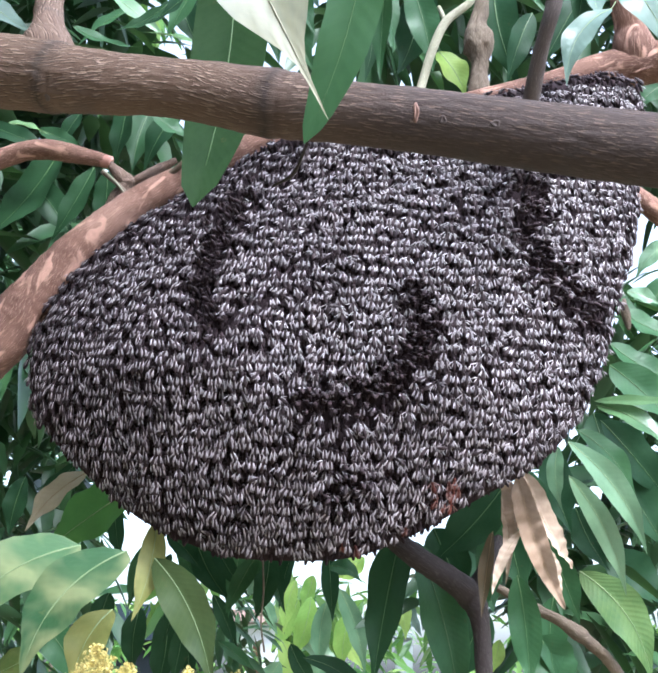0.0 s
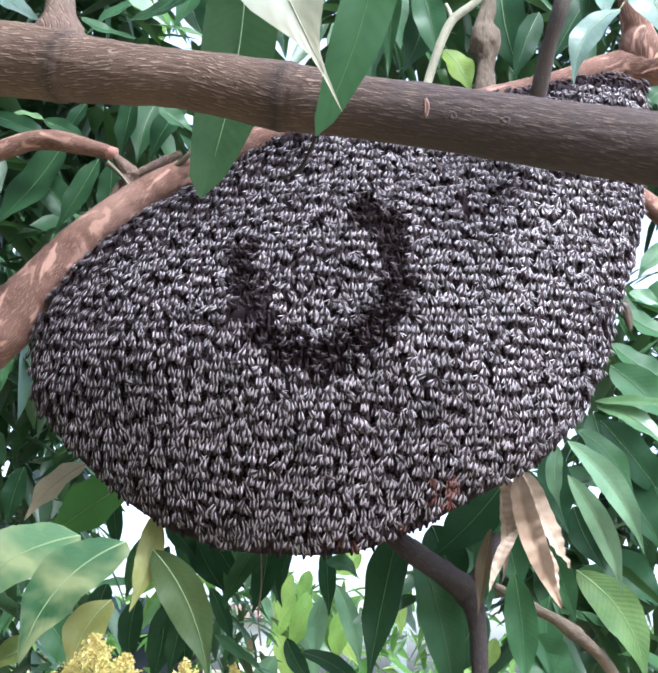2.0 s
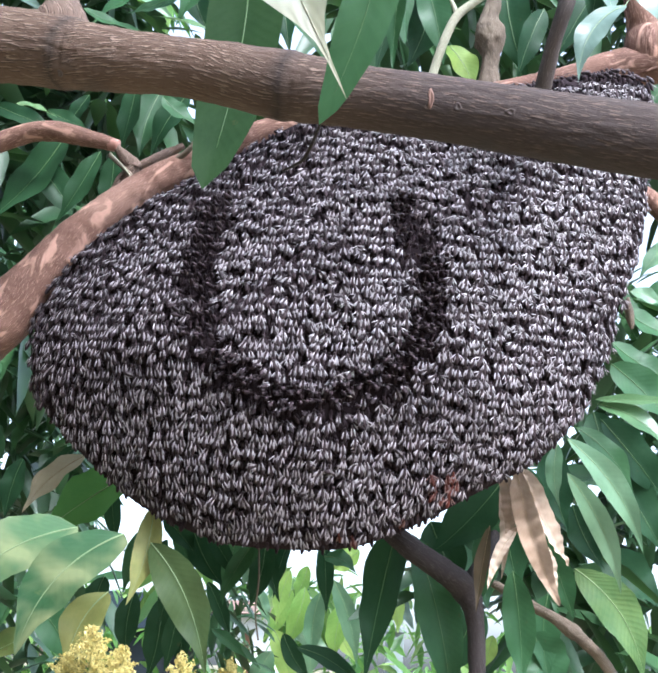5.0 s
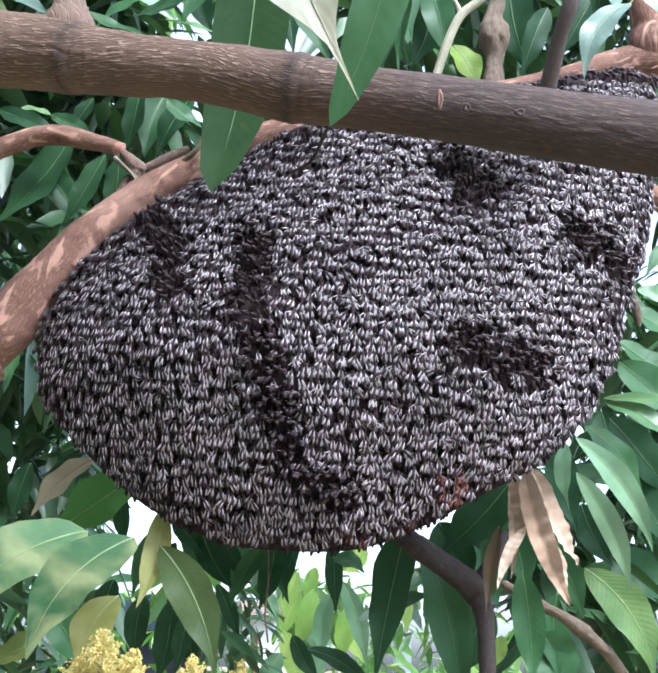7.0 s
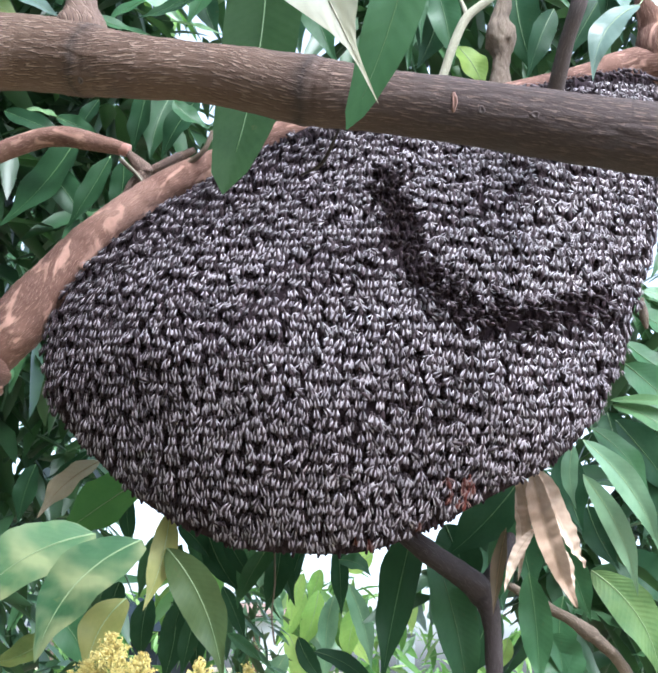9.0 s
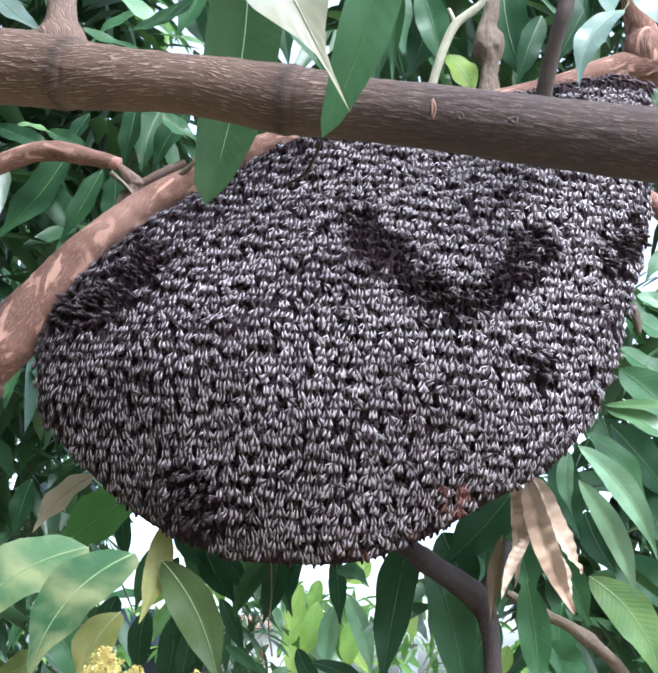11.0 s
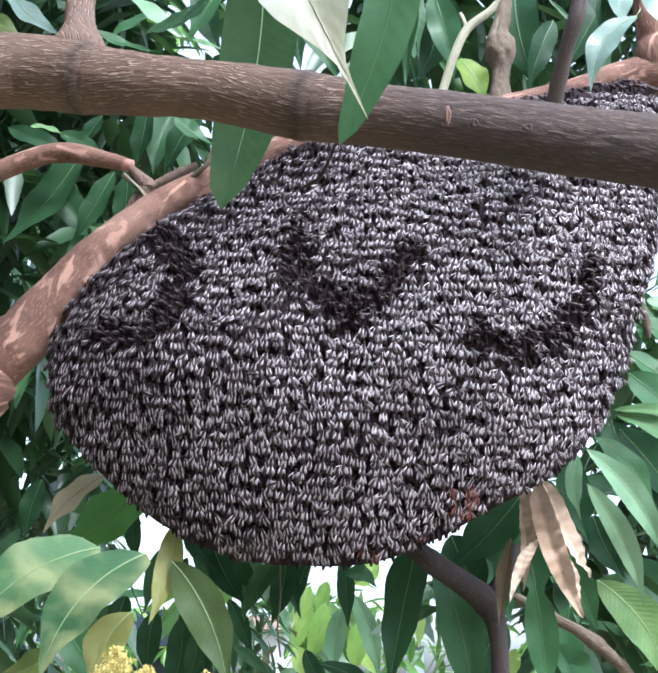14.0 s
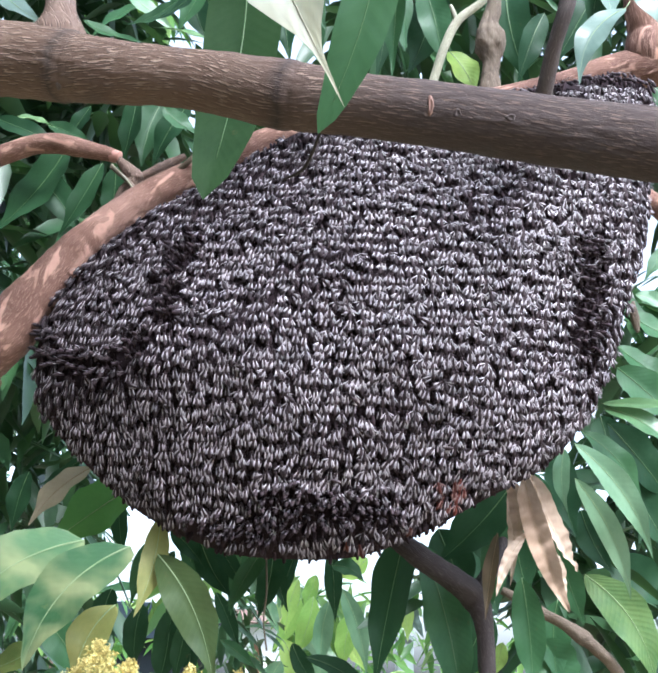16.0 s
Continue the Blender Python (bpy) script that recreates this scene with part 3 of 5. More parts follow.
def ball(bm, centre, size, u=8, v=6):
    got = bmesh.ops.create_uvsphere(bm, u_segments=u, v_segments=v, radius=1.0)
    bmesh.ops.scale(bm, vec=size, verts=got["verts"])
    bmesh.ops.translate(bm, vec=centre, verts=got["verts"])


def make_bee(spread, inner, wide, fore, seed):
    """Head at the top, abdomen down, back towards -y; the feet hold on at the origin. Fore wings spread by so many degrees, hind wings by inner."""
    rng = np.random.default_rng(seed)
    bm = bmesh.new()
    sides, rings = 8, []
    for z, r in ((0.0019, 0.0008), (0.0010, 0.0018), (-0.0002, 0.0018), (-0.0011, 0.0011), (-0.0021, 0.0021), (-0.0036, 0.0024), (-0.0051, 0.0014), (-0.0066, 0.0023), (-0.0092, 0.0028), (-0.0122, 0.0023), (-0.0144, 0.0012), (-0.0154, 0.0003)):
        rings.append([bm.verts.new((r * math.cos(2 * math.pi * k / sides), -0.0036 + 0.9 * r * math.sin(2 * math.pi * k / sides), z)) for k in range(sides)])
    for a, b in zip(rings, rings[1:]):
        for k in range(sides):
            bm.faces.new((a[k], b[k], b[(k + 1) % sides], a[(k + 1) % sides]))
    bm.faces.new(rings[0])
    bm.faces.new(rings[-1][::-1])
    for sx, flank in ((-1, 4), (1, 0)):
        for ring, z1 in ((3, 0.001), (5, -0.0035), (6, -0.0085)):
            root = rings[ring][flank]
            knee = Vector((sx * 0.0046, -0.0034, (root.co.z + z1) / 2))
            p, q, e = (bm.verts.new(knee + Vector(o)) for o in ((0, 0, 0.0003), (0, -0.0003, -0.0002), (sx * 0.0003, 0.0036, z1 - knee.z)))
            bm.faces.new((root, p, q))
            bm.faces.new((p, e, q))
    for sx, back in ((-1, 5), (1, 7)):
        for length, half, angle, ring in ((fore, wide, spread, 4), (fore * 0.8, wide * 0.85, inner, 5)):
            a = radians(angle + rng.normal(0, 5))
            root = rings[ring][back]
            along = Vector((sx * math.sin(a), -0.16, -math.cos(a)))
            across = Vector((math.cos(a), 0.25 * sx, sx * math.sin(a)))
            left, right, mids = [], [], []
            for u, w in ((0.08, 0.3), (0.3, 0.75), (0.58, 1.0), (0.82, 0.85), (0.98, 0.35)):
                c = root.co + along * (u * length) + Vector((0, -0.0003, 0))
                left.append(bm.verts.new(c - across * (w * half)))
                mids.append(bm.verts.new(c + Vector((0, -0.0004 * w, 0))))
                right.append(bm.verts.new(c + across * (w * half)))
            bm.faces.new((root, left[0], mids[0])).material_index = 1
            bm.faces.new((root, mids[0], right[0])).material_index = 1
            for k in range(4):
                for f in ((left[k], left[k + 1], mids[k + 1], mids[k]), (mids[k], mids[k + 1], right[k + 1], right[k])):
                    bm.faces.new(f).material_index = 1
    mesh = bpy.data.meshes.new("bee")
    bm.to_mesh(mesh)
    bm.free()
    mesh.shade_smooth()
    return mesh


def bee_kinds(body, wing):
    kinds = [make_bee(*a, n) for n, a in enumerate(((7, 3, 0.0008, 0.0096), (17, 8, 0.00076, 0.0093), (31, 20, 0.00074, 0.0094), (44, 30, 0.00074, 0.0092), (57, 40, 0.00074, 0.0089)))]
    for mesh in kinds:
        mesh.materials.append(body)
        mesh.materials.append(wing)
    return kinds


BEES, AMBER_BEES = bee_kinds(BEE, WING), bee_kinds(BEE_AMBER, WING_AMBER)
ROW, STEP, LEAN = 0.0109, 0.0083, 15.0
AMBER = [(0.1424, 1.887), (0.107, 1.8354), (0.0417, 1.8386)]  # where young reddish bees sit
bees = []  # (object, place, rest turn, spot on the comb)
rng = np.random.default_rng(5)
low, high = edge.min(axis=0), edge.max(axis=0)
for j in range(int((high[1] - low[1]) / ROW) + 2):
    shift = 0.5 * (j % 2) + rng.normal(0, 0.12)
    for i in range(int((high[0] - low[0]) / STEP) + 2):
        x = low[0] + (i + shift) * STEP + rng.normal(0, 0.0022)
        z = high[1] - j * ROW + 0.004 * math.sin(x * 17 + j * 0.35) + 0.0026 * math.sin(x * 58 + j * 1.7 + 1.5 * math.sin(x * 23 + j)) + rng.normal(0, 0.0016 if x > -0.05 and z > 1.95 else 0.0021)
        if inside(x, z) < 0.001 or (z < 1.97 and inside(x, z - 0.015) < 0):
            continue
        h, e = face_depth(x, z), 0.012
        gx = (face_depth(x + e, z) - face_depth(x - e, z)) / (2 * e)
        gz = (face_depth(x, z + e) - face_depth(x, z - e)) / (2 * e)
        out = (SAG - Vector((1, 0, 0)) * max(-1.6, min(1.6, gx)) - Vector((0, -0.292, 0.956)) * max(-1.6, min(1.6, gz))).normalized()
        up = (Vector((0, 0, 1)) - out * out.z).normalized()
        right = up.cross(-out).normalized() * -1
        turn = Matrix((right, -out, up)).transposed().to_4x4()
        if turn.determinant() < 0:
            turn = Matrix((-right, -out, up)).transposed().to_4x4()
        rest = turn @ pose(0, 0, 0, 0, rng.normal(2 * np.clip((mid[0] + 0.1 - x) / 0.35, 0, 1), 12 if rng.random() < 0.94 else 45), 0) @ pose(0, 0, 0, -(LEAN + rng.normal(0, 7)), 0, rng.normal(0, 13))
        place = Vector((x, MID_Y, z)) + SAG * h - colony.location
        spread = 0.8 + 2.8 * np.clip((x - low[0]) / (high[0] - low[0]) * 0.9 + (z - low[1]) / (high[1] - low[1]) * 0.7 - 0.35, 0, 1)
        kind = int(np.clip(rng.normal(spread, 0.9), 0, 4))
        amber = min(math.hypot(x - AMBER[0][0], (z - AMBER[0][1]) * 0.8), 1.5 * math.hypot(x - AMBER[1][0], z - AMBER[1][1]), 1.4 * math.hypot(x - AMBER[2][0], z - AMBER[2][1])) < 0.022 + rng.normal(0, 0.008) and rng.random() < 0.62
        bee = new("bee", (AMBER_BEES if amber else BEES)[kind])
        bee.parent = colony
        bee.matrix_basis = Matrix.Translation(place) @ rest
        bees.append((bee, place, rest, (x, z)))
print("bees", len(bees))

# deeper layers of the curtain: bodies without visible wings, front and back
verts, faces = [], []
oval = bmesh.new()
ball(oval, (0, 0, 0), (0.0026, 0.0024, 0.0068), 6, 5)
oval.verts.index_update()
tv = np.array([v.co[:] for v in oval.verts])
tf = [[v.index for v in f.verts] for f in oval.faces]
oval.free()
for sgn in (-1, 1):
    for _ in range(6500 if sgn < 0 else 5200):
        x, z = rng.uniform(low[0], high[0]), rng.uniform(low[1], high[1])
        if inside(x, z) < 0.001:
            continue
        h = face_depth(x, z) - rng.uniform(0.002, 0.006)
        a = rng.normal(0, 0.25)
        turn = np.array([(math.cos(a), 0, math.sin(a)), (0, 1, 0), (-math.sin(a), 0, math.cos(a))])
        o = len(verts)
        verts += [tuple(q) for q in tv @ turn.T + np.array(Vector((x, MID_Y, z)) - SAG * (sgn * max(h, 0.002)))]
        faces += [[o + k for k in f] for f in tf]
mesh = bpy.data.meshes.new("bee_layer")
mesh.from_pydata(verts, [], faces)
layers = part("bee_layer", mesh, BEE_DEEP, colony, "dark deeper layers of clinging bees")
layers.matrix_parent_inverse = HOME
layers["kind"] = "stuff"


# ---- twigs, buds and leaves of the mango tree ----
def twig(rows, material=BARK_TWIG, label="", name="twig", around=16, **more):
    return on_tree(limb(name, rows, material, tree, label, around=around, **more))


def leaf(base, tip, width, material, **more):
    return on_tree(mango_leaf(tree, base, tip, width, material, **more))


# behind the front branch, above the comb
twig([(0.2761, 1.2, 2.4599, 0.0102), (0.2683, 1.2, 2.414, 0.0094), (0.2572, 1.22, 2.3762, 0.0087), (0.2479, 1.26, 2.3267, 0.0099), (0.2423, 1.3, 2.2973, 0.0093)], BARK_MAUVE, "slender upright greyish brown twig", steps=12)
twig([(0.2283, 1.5, 2.6628, 0.0044), (0.2055, 1.5, 2.6297, 0.0055), (0.1704, 1.5, 2.5971, 0.0066), (0.1512, 1.5, 2.554, 0.0066), (0.1353, 1.5, 2.4977, 0.0066), (0.125, 1.48, 2.4449, 0.0065)], BARK_PALE, "pale grey forked twig", steps=10)
twig([(0.1595, 1.5, 2.6226, 0.0027), (0.1674, 1.5, 2.6007, 0.0038), (0.1672, 1.5, 2.5899, 0.0038)], BARK_PALE, "pale grey forked twig")
twig([(0.222, 1.45, 2.62, 0.0063), (0.2152, 1.45, 2.5846, 0.0105), (0.2098, 1.45, 2.5602, 0.0121), (0.2094, 1.45, 2.5415, 0.019), (0.2113, 1.45, 2.5208, 0.0195), (0.2121, 1.45, 2.5003, 0.0132), (0.2099, 1.45, 2.4827, 0.0111), (0.2095, 1.45, 2.4666, 0.0142), (0.2108, 1.45, 2.4446, 0.0179)], BARK_TWIG, "dead brown swollen bud", name="bud", steps=8, rough=0.24, around=48, grain=0.2)
stub = twig([(-0.5171, 1.5, 2.3499, 0.0147), (-0.4646, 1.5, 2.3734, 0.0142), (-0.4292, 1.5, 2.387, 0.0142), (-0.3922, 1.5, 2.3879, 0.0147), (-0.3481, 1.5, 2.3788, 0.0125), (-0.3079, 1.5, 2.3689, 0.0087)], BARK_CARRIER, "cut pinkish side branch stub", name="stub", around=24, steps=12, rough=0.1)
limb("cut_end", [(-0.3204, 1.5, 2.372, 0.0095), (-0.3135, 1.5, 2.3701, 0.0093), (-0.3053, 1.5, 2.3683, 0.0088)], CUT_WOOD, stub, "fresh salmon-pink cut wood", around=24, steps=3, rough=0.02)
twig([(-0.3069, 1.5, 2.3656, 0.0049), (-0.2933, 1.5, 2.3506, 0.0093), (-0.2796, 1.5, 2.3343, 0.012), (-0.293, 1.5, 2.3155, 0.0098), (-0.3064, 1.5, 2.2975, 0.0049)], BARK_FRONT, "brown dead snag", steps=8, around=24, rough=0.16, grain=0.1)
twig([(-0.2934, 1.52, 2.3403, 0.0044), (-0.2639, 1.52, 2.3544, 0.0077), (-0.2404, 1.52, 2.3685, 0.0072), (-0.2168, 1.52, 2.3826, 0.0044)], BARK_FRONT, "brown dead snag", steps=8, around=16, rough=0.16, grain=0.1)
twig([(-0.3028, 1.45, 2.3327, 0.0013), (-0.2804, 1.45, 2.3104, 0.0011), (-0.2641, 1.45, 2.2882, 0.0016)], BARK_PALE)
twig([(-0.1757, 1.42, 2.3499, 0.0015), (-0.1859, 1.42, 2.329, 0.0015), (-0.2044, 1.42, 2.3026, 0.0021)], BARK_PALE)
twig([(-0.3164, 1.5, 2.3539, 0.0033), (-0.2817, 1.48, 2.3181, 0.0032), (-0.2605, 1.46, 2.2896, 0.0042)], BARK_TWIG)
twig([(-0.1725, 1.4, 2.349, 0.003), (-0.1822, 1.4, 2.3209, 0.0035), (-0.213, 1.42, 2.3026, 0.0046)], BARK_TWIG)
twig([(0.3977, 1.4, 2.6043, 0.0162), (0.4031, 1.4, 2.5498, 0.0172), (0.4111, 1.41, 2.523, 0.0214), (0.4154, 1.415, 2.4995, 0.0297), (0.423, 1.43, 2.4823, 0.0415)], BARK_CARRIER, "pink side shoot with a wrinkled flared foot", around=40, steps=12, grain=0.1)
twig([(0.3837, 1.42, 2.2982, 0.0113), (0.4152, 1.42, 2.274, 0.0134), (0.4462, 1.42, 2.247, 0.0144), (0.5285, 1.45, 2.209, 0.0147)], BARK_CARRIER, "pinkish brown branch", name="branch", around=24, steps=10)
twig([(0.4016, 1.5, 2.1687, 0.0022), (0.4006, 1.5, 2.159, 0.0049), (0.4024, 1.5, 2.1476, 0.006), (0.4041, 1.5, 2.1356, 0.0049), (0.4053, 1.5, 2.1256, 0.0022)], BARK_TWIG, "small mottled brown bud", name="bud", around=16, steps=6, rough=0.15)
# below the comb
twig([(0.0857, 1.5, 1.8537, 0.0131), (0.113, 1.5, 1.8317, 0.0142), (0.1433, 1.51, 1.8126, 0.0148), (0.1719, 1.53, 1.7973, 0.0162), (0.1922, 1.55, 1.7835, 0.0175), (0.2031, 1.55, 1.7625, 0.0141), (0.2074, 1.55, 1.7321, 0.0113), (0.2093, 1.55, 1.6813, 0.0107), (0.2096, 1.55, 1.6146, 0.0102)], BARK_DARK, "drooping bough with a sharp elbow, shade put into its dark bark colour", name="branch", around=32, steps=12, rough=0.09, grain=0.07)
twig([(0.1944, 1.55, 1.7804, 0.0136), (0.2104, 1.56, 1.8076, 0.0114), (0.2321, 1.6, 1.8457, 0.0088), (0.2533, 1.65, 1.8932, 0.0073)], BARK_DARK, "", name="branch", around=24, steps=8, rough=0.1, grain=0.07)
twig([(0.2432, 1.67, 1.8013, 0.0055), (0.2883, 1.66, 1.7765, 0.0073), (0.3227, 1.66, 1.7589, 0.0073), (0.3481, 1.66, 1.7423, 0.0104), (0.3631, 1.66, 1.7308, 0.0079), (0.3882, 1.68, 1.7125, 0.008), (0.4169, 1.7, 1.6793, 0.0081)], BARK_TWIG, "knotted grey-brown twig", around=24, steps=12, rough=0.16, grain=0.1)
twig([(-0.0699, 1.5, 1.8204, 0.0011), (-0.0673, 1.5, 1.7783, 0.0011), (-0.0691, 1.5, 1.7421, 0.0011), (-0.0636, 1.5, 1.7066, 0.0011)], BARK_TWIG, "thin hanging stalk", around=6)

# leaves in front
leaf((-0.017, 0.47, 2.003), (0.0469, 0.475, 1.874), 0.0448, LEAF_CREAM, face=(0.05, -1, 0.05), sag=0.004, sway=0.0, twist=0, fold=0.2, ruffle=0.02, tail=0.86, rib=BARK_PALE, label="long-tipped pale leaf with a creamy underside, sun and sky sheen in its colour")
leaf((0.0603, 0.52, 2.0277), (0.0331, 0.55, 1.9036), 0.0263, LEAF_MID, face=(0.15, -1, 0.1), sag=0.004, sway=-0.008, fold=0.12, twist=12, peak=1.1, blunt=0.5, tail=0.1)
leaf((-0.0463, 0.8, 2.2546), (-0.049, 0.745, 1.9609), 0.0591, LEAF_DEEP, face=(-0.15, -1, 0.0), sag=-0.006, sway=-0.012, fold=0.1, twist=10, peak=1.05, blunt=0.42, ruffle=0.03, tail=0.0, label="green leaf hanging behind the branch")
leaf((0.0753, 0.9, 2.2688), (0.0689, 0.92, 2.1537), 0.023, LEAF_MID, face=(-0.5, -1, 0.2), fold=0.4)
leaf((0.0705, 0.95, 2.2932), (0.0802, 0.95, 2.1967), 0.0196, LEAF_MID, face=(0.5, -1, 0.2), fold=0.3)
leaf((0.3094, 1.1, 2.3456), (0.257, 1.09, 2.2495), 0.0341, LEAF_FROST, face=(-0.1, -1, 0.5), sag=0.01, sway=0.012, fold=0.2, twist=25, stalk=0.01)
leaf((0.3045, 1.15, 2.4401), (0.2831, 1.15, 2.3396), 0.0285, LEAF_DARK, face=(0.2, -1, 0.4), fold=0.3)
leaf((0.3149, 1.15, 2.4568), (0.3026, 1.12, 2.3462), 0.0366, LEAF_FROST, face=(0.2, -1, 0.7), fold=0.2)
leaf((0.2895, 1, 2.3385), (0.3427, 1, 2.223), 0.0486, LEAF_FROST, face=(-0.2, -1, 0.6), fold=0.15)
leaf((0.2713, 1.4, 2.5775), (0.3125, 1.4, 2.5234), 0.0081, LEAF_MID)
leaf((0.3063, 1.3, 2.5196), (0.3414, 1.3, 2.4267), 0.0327, LEAF_DARK, face=(0, -1, 0.3))
leaf((-0.2751, 0.9, 2.2367), (-0.2205, 0.9, 2.1885), 0.0261, LEAF_FROST, face=(0.3, -1, 0.8), fold=0.15)
# upper background
leaf((0.1452, 1.6, 2.7346), (0.1015, 1.62, 2.5803), 0.0704, LEAF_DARK, face=(0.2, -1, 0.3))
leaf((0.2674, 1.7, 2.8225), (0.3038, 1.7, 2.6082), 0.0814, LEAF_DARK, face=(-0.3, -1, 0.3))
leaf((0.3213, 1.65, 2.7126), (0.2758, 1.65, 2.5788), 0.0424, LEAF_DARK, face=(0.3, -1, 0.1))
leaf((0.1248, 1.6, 2.7268), (0.1573, 1.6, 2.572), 0.0557, LEAF_MID, face=(-0.2, -1, 0.2))
leaf((0.1782, 1.8, 2.7356), (0.2256, 1.8, 2.6459), 0.0566, LEAF_GLOW, face=(0, -1, 0.6))
leaf((0.3909, 1.55, 2.6977), (0.3135, 1.55, 2.5489), 0.051, LEAF_DARK, face=(0, -1, 0.4))
leaf((-0.0299, 1.3, 2.534), (-0.0087, 1.3, 2.4459), 0.028, LEAF_MID, face=(0, -1, 0.3))
leaf((0.4734, 1.5, 2.4905), (0.4344, 1.5, 2.4494), 0.0328, LEAF_MID)
leaf((-0.2776, 1.5, 2.5803), (-0.1678, 1.5, 2.5476), 0.0301, LEAF_SILVER, face=(0, -0.7, 1), fold=0.2)
leaf((-0.3809, 1.5, 2.5916), (-0.2758, 1.5, 2.555), 0.0273, LEAF_MID, face=(0, -1, 0.8))
leaf((-0.2202, 1.4, 2.5591), (-0.2885, 1.4, 2.5185), 0.0253, LEAF_DARK, face=(0, -1, 0.4))
leaf((-0.3344, 1.5, 2.6506), (-0.2387, 1.5, 2.5694), 0.0328, LEAF_LIGHT, face=(0, -1, 0.7))
leaf((-0.2016, 1.45, 2.6148), (-0.2659, 1.45, 2.5582), 0.0316, LEAF_DARK, face=(0, -1, 0.6))
leaf((-0.3193, 1.6, 2.689), (-0.4028, 1.6, 2.6187), 0.0323, LEAF_MID, face=(0, -1, 0.7))
leaf((-0.0525, 1.3, 2.5535), (-0.0075, 1.3, 2.3911), 0.0513, LEAF_MID, face=(0, -1, 0.3))
leaf((-0.098, 1.4, 2.6209), (-0.0629, 1.4, 2.4647), 0.0481, LEAF_DARK, face=(0.2, -1, 0.3))
leaf((0.063, 1.4, 2.62), (0.0528, 1.4, 2.4384), 0.0507, LEAF_DARK, face=(0.2, -1, 0.3))
leaf((-0.2066, 1.6, 2.7687), (-0.2638, 1.6, 2.63), 0.0498, LEAF_MID, face=(0, -1, 0.5))
leaf((-0.2615, 1.65, 2.7891), (-0.214, 1.65, 2.6421), 0.0485, LEAF_DARK, face=(0, -1, 0.5))
# upper left, in the shade, part of it put into the dark green
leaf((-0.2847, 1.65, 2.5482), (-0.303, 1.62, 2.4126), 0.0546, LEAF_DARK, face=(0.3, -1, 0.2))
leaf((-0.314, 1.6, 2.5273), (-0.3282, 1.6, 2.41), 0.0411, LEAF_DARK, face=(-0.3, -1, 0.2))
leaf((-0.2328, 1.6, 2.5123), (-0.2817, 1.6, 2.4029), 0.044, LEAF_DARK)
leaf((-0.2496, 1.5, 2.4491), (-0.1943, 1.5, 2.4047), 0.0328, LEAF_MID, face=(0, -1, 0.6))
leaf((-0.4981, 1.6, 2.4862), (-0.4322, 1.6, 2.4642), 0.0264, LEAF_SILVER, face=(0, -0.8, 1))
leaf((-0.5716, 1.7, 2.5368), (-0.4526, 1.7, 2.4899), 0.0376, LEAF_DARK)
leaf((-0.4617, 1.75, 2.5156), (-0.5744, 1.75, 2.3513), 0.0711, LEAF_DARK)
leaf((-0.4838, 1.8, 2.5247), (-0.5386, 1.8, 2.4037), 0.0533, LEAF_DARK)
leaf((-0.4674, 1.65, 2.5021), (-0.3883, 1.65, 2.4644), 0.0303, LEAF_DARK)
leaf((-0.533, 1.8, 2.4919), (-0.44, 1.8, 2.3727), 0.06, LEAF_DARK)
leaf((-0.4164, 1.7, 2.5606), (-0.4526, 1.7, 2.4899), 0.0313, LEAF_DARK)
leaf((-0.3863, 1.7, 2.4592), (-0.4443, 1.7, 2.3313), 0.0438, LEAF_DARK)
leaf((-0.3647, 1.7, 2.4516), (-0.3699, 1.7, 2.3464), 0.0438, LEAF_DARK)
# right of the comb
leaf((0.3173, 1.5, 1.9743), (0.4218, 1.55, 1.8375), 0.0388, LEAF_LIGHT, face=(-0.3, -1, 0.5), sag=0.012, sway=-0.012, fold=0.35)
leaf((0.3261, 1.55, 1.9388), (0.4033, 1.6, 1.7888), 0.0345, LEAF_LIGHT, face=(-0.4, -1, 0.4), sag=0.01, sway=-0.012, fold=0.3)
leaf((0.3434, 1.58, 2.008), (0.4241, 1.6, 1.9097), 0.0405, LEAF_MID, face=(0.2, -1, 0.4), sag=0.01, sway=-0.01)
leaf((0.3678, 1.55, 2.0341), (0.456, 1.5, 1.9471), 0.0351, LEAF_SILVER, face=(-0.1, -1, 0.7), sag=0.012, sway=-0.01)
leaf((0.3653, 1.55, 2.04), (0.4731, 1.5, 2.027), 0.0193, LEAF_SILVER, face=(0, -1, 0.5))
leaf((0.3049, 1.5, 1.9674), (0.3067, 1.5, 1.885), 0.0246, LEAF_LIGHT, face=(-0.4, -1, 0.1))
leaf((0.4112, 1.65, 2.1199), (0.5028, 1.65, 2.0253), 0.0667, LEAF_MID, face=(-0.2, -1, 0.5))
leaf((0.4051, 1.7, 2.0482), (0.5106, 1.75, 1.9365), 0.0689, LEAF_DARK, face=(0, -1, 0.3))
leaf((0.4316, 1.75, 1.9937), (0.505, 1.75, 1.8608), 0.0711, LEAF_DARK, face=(0, -1, 0.3))
leaf((0.4529, 1.75, 2.24), (0.556, 1.75, 2.1914), 0.0485, LEAF_MID, face=(0, -1, 0.6))
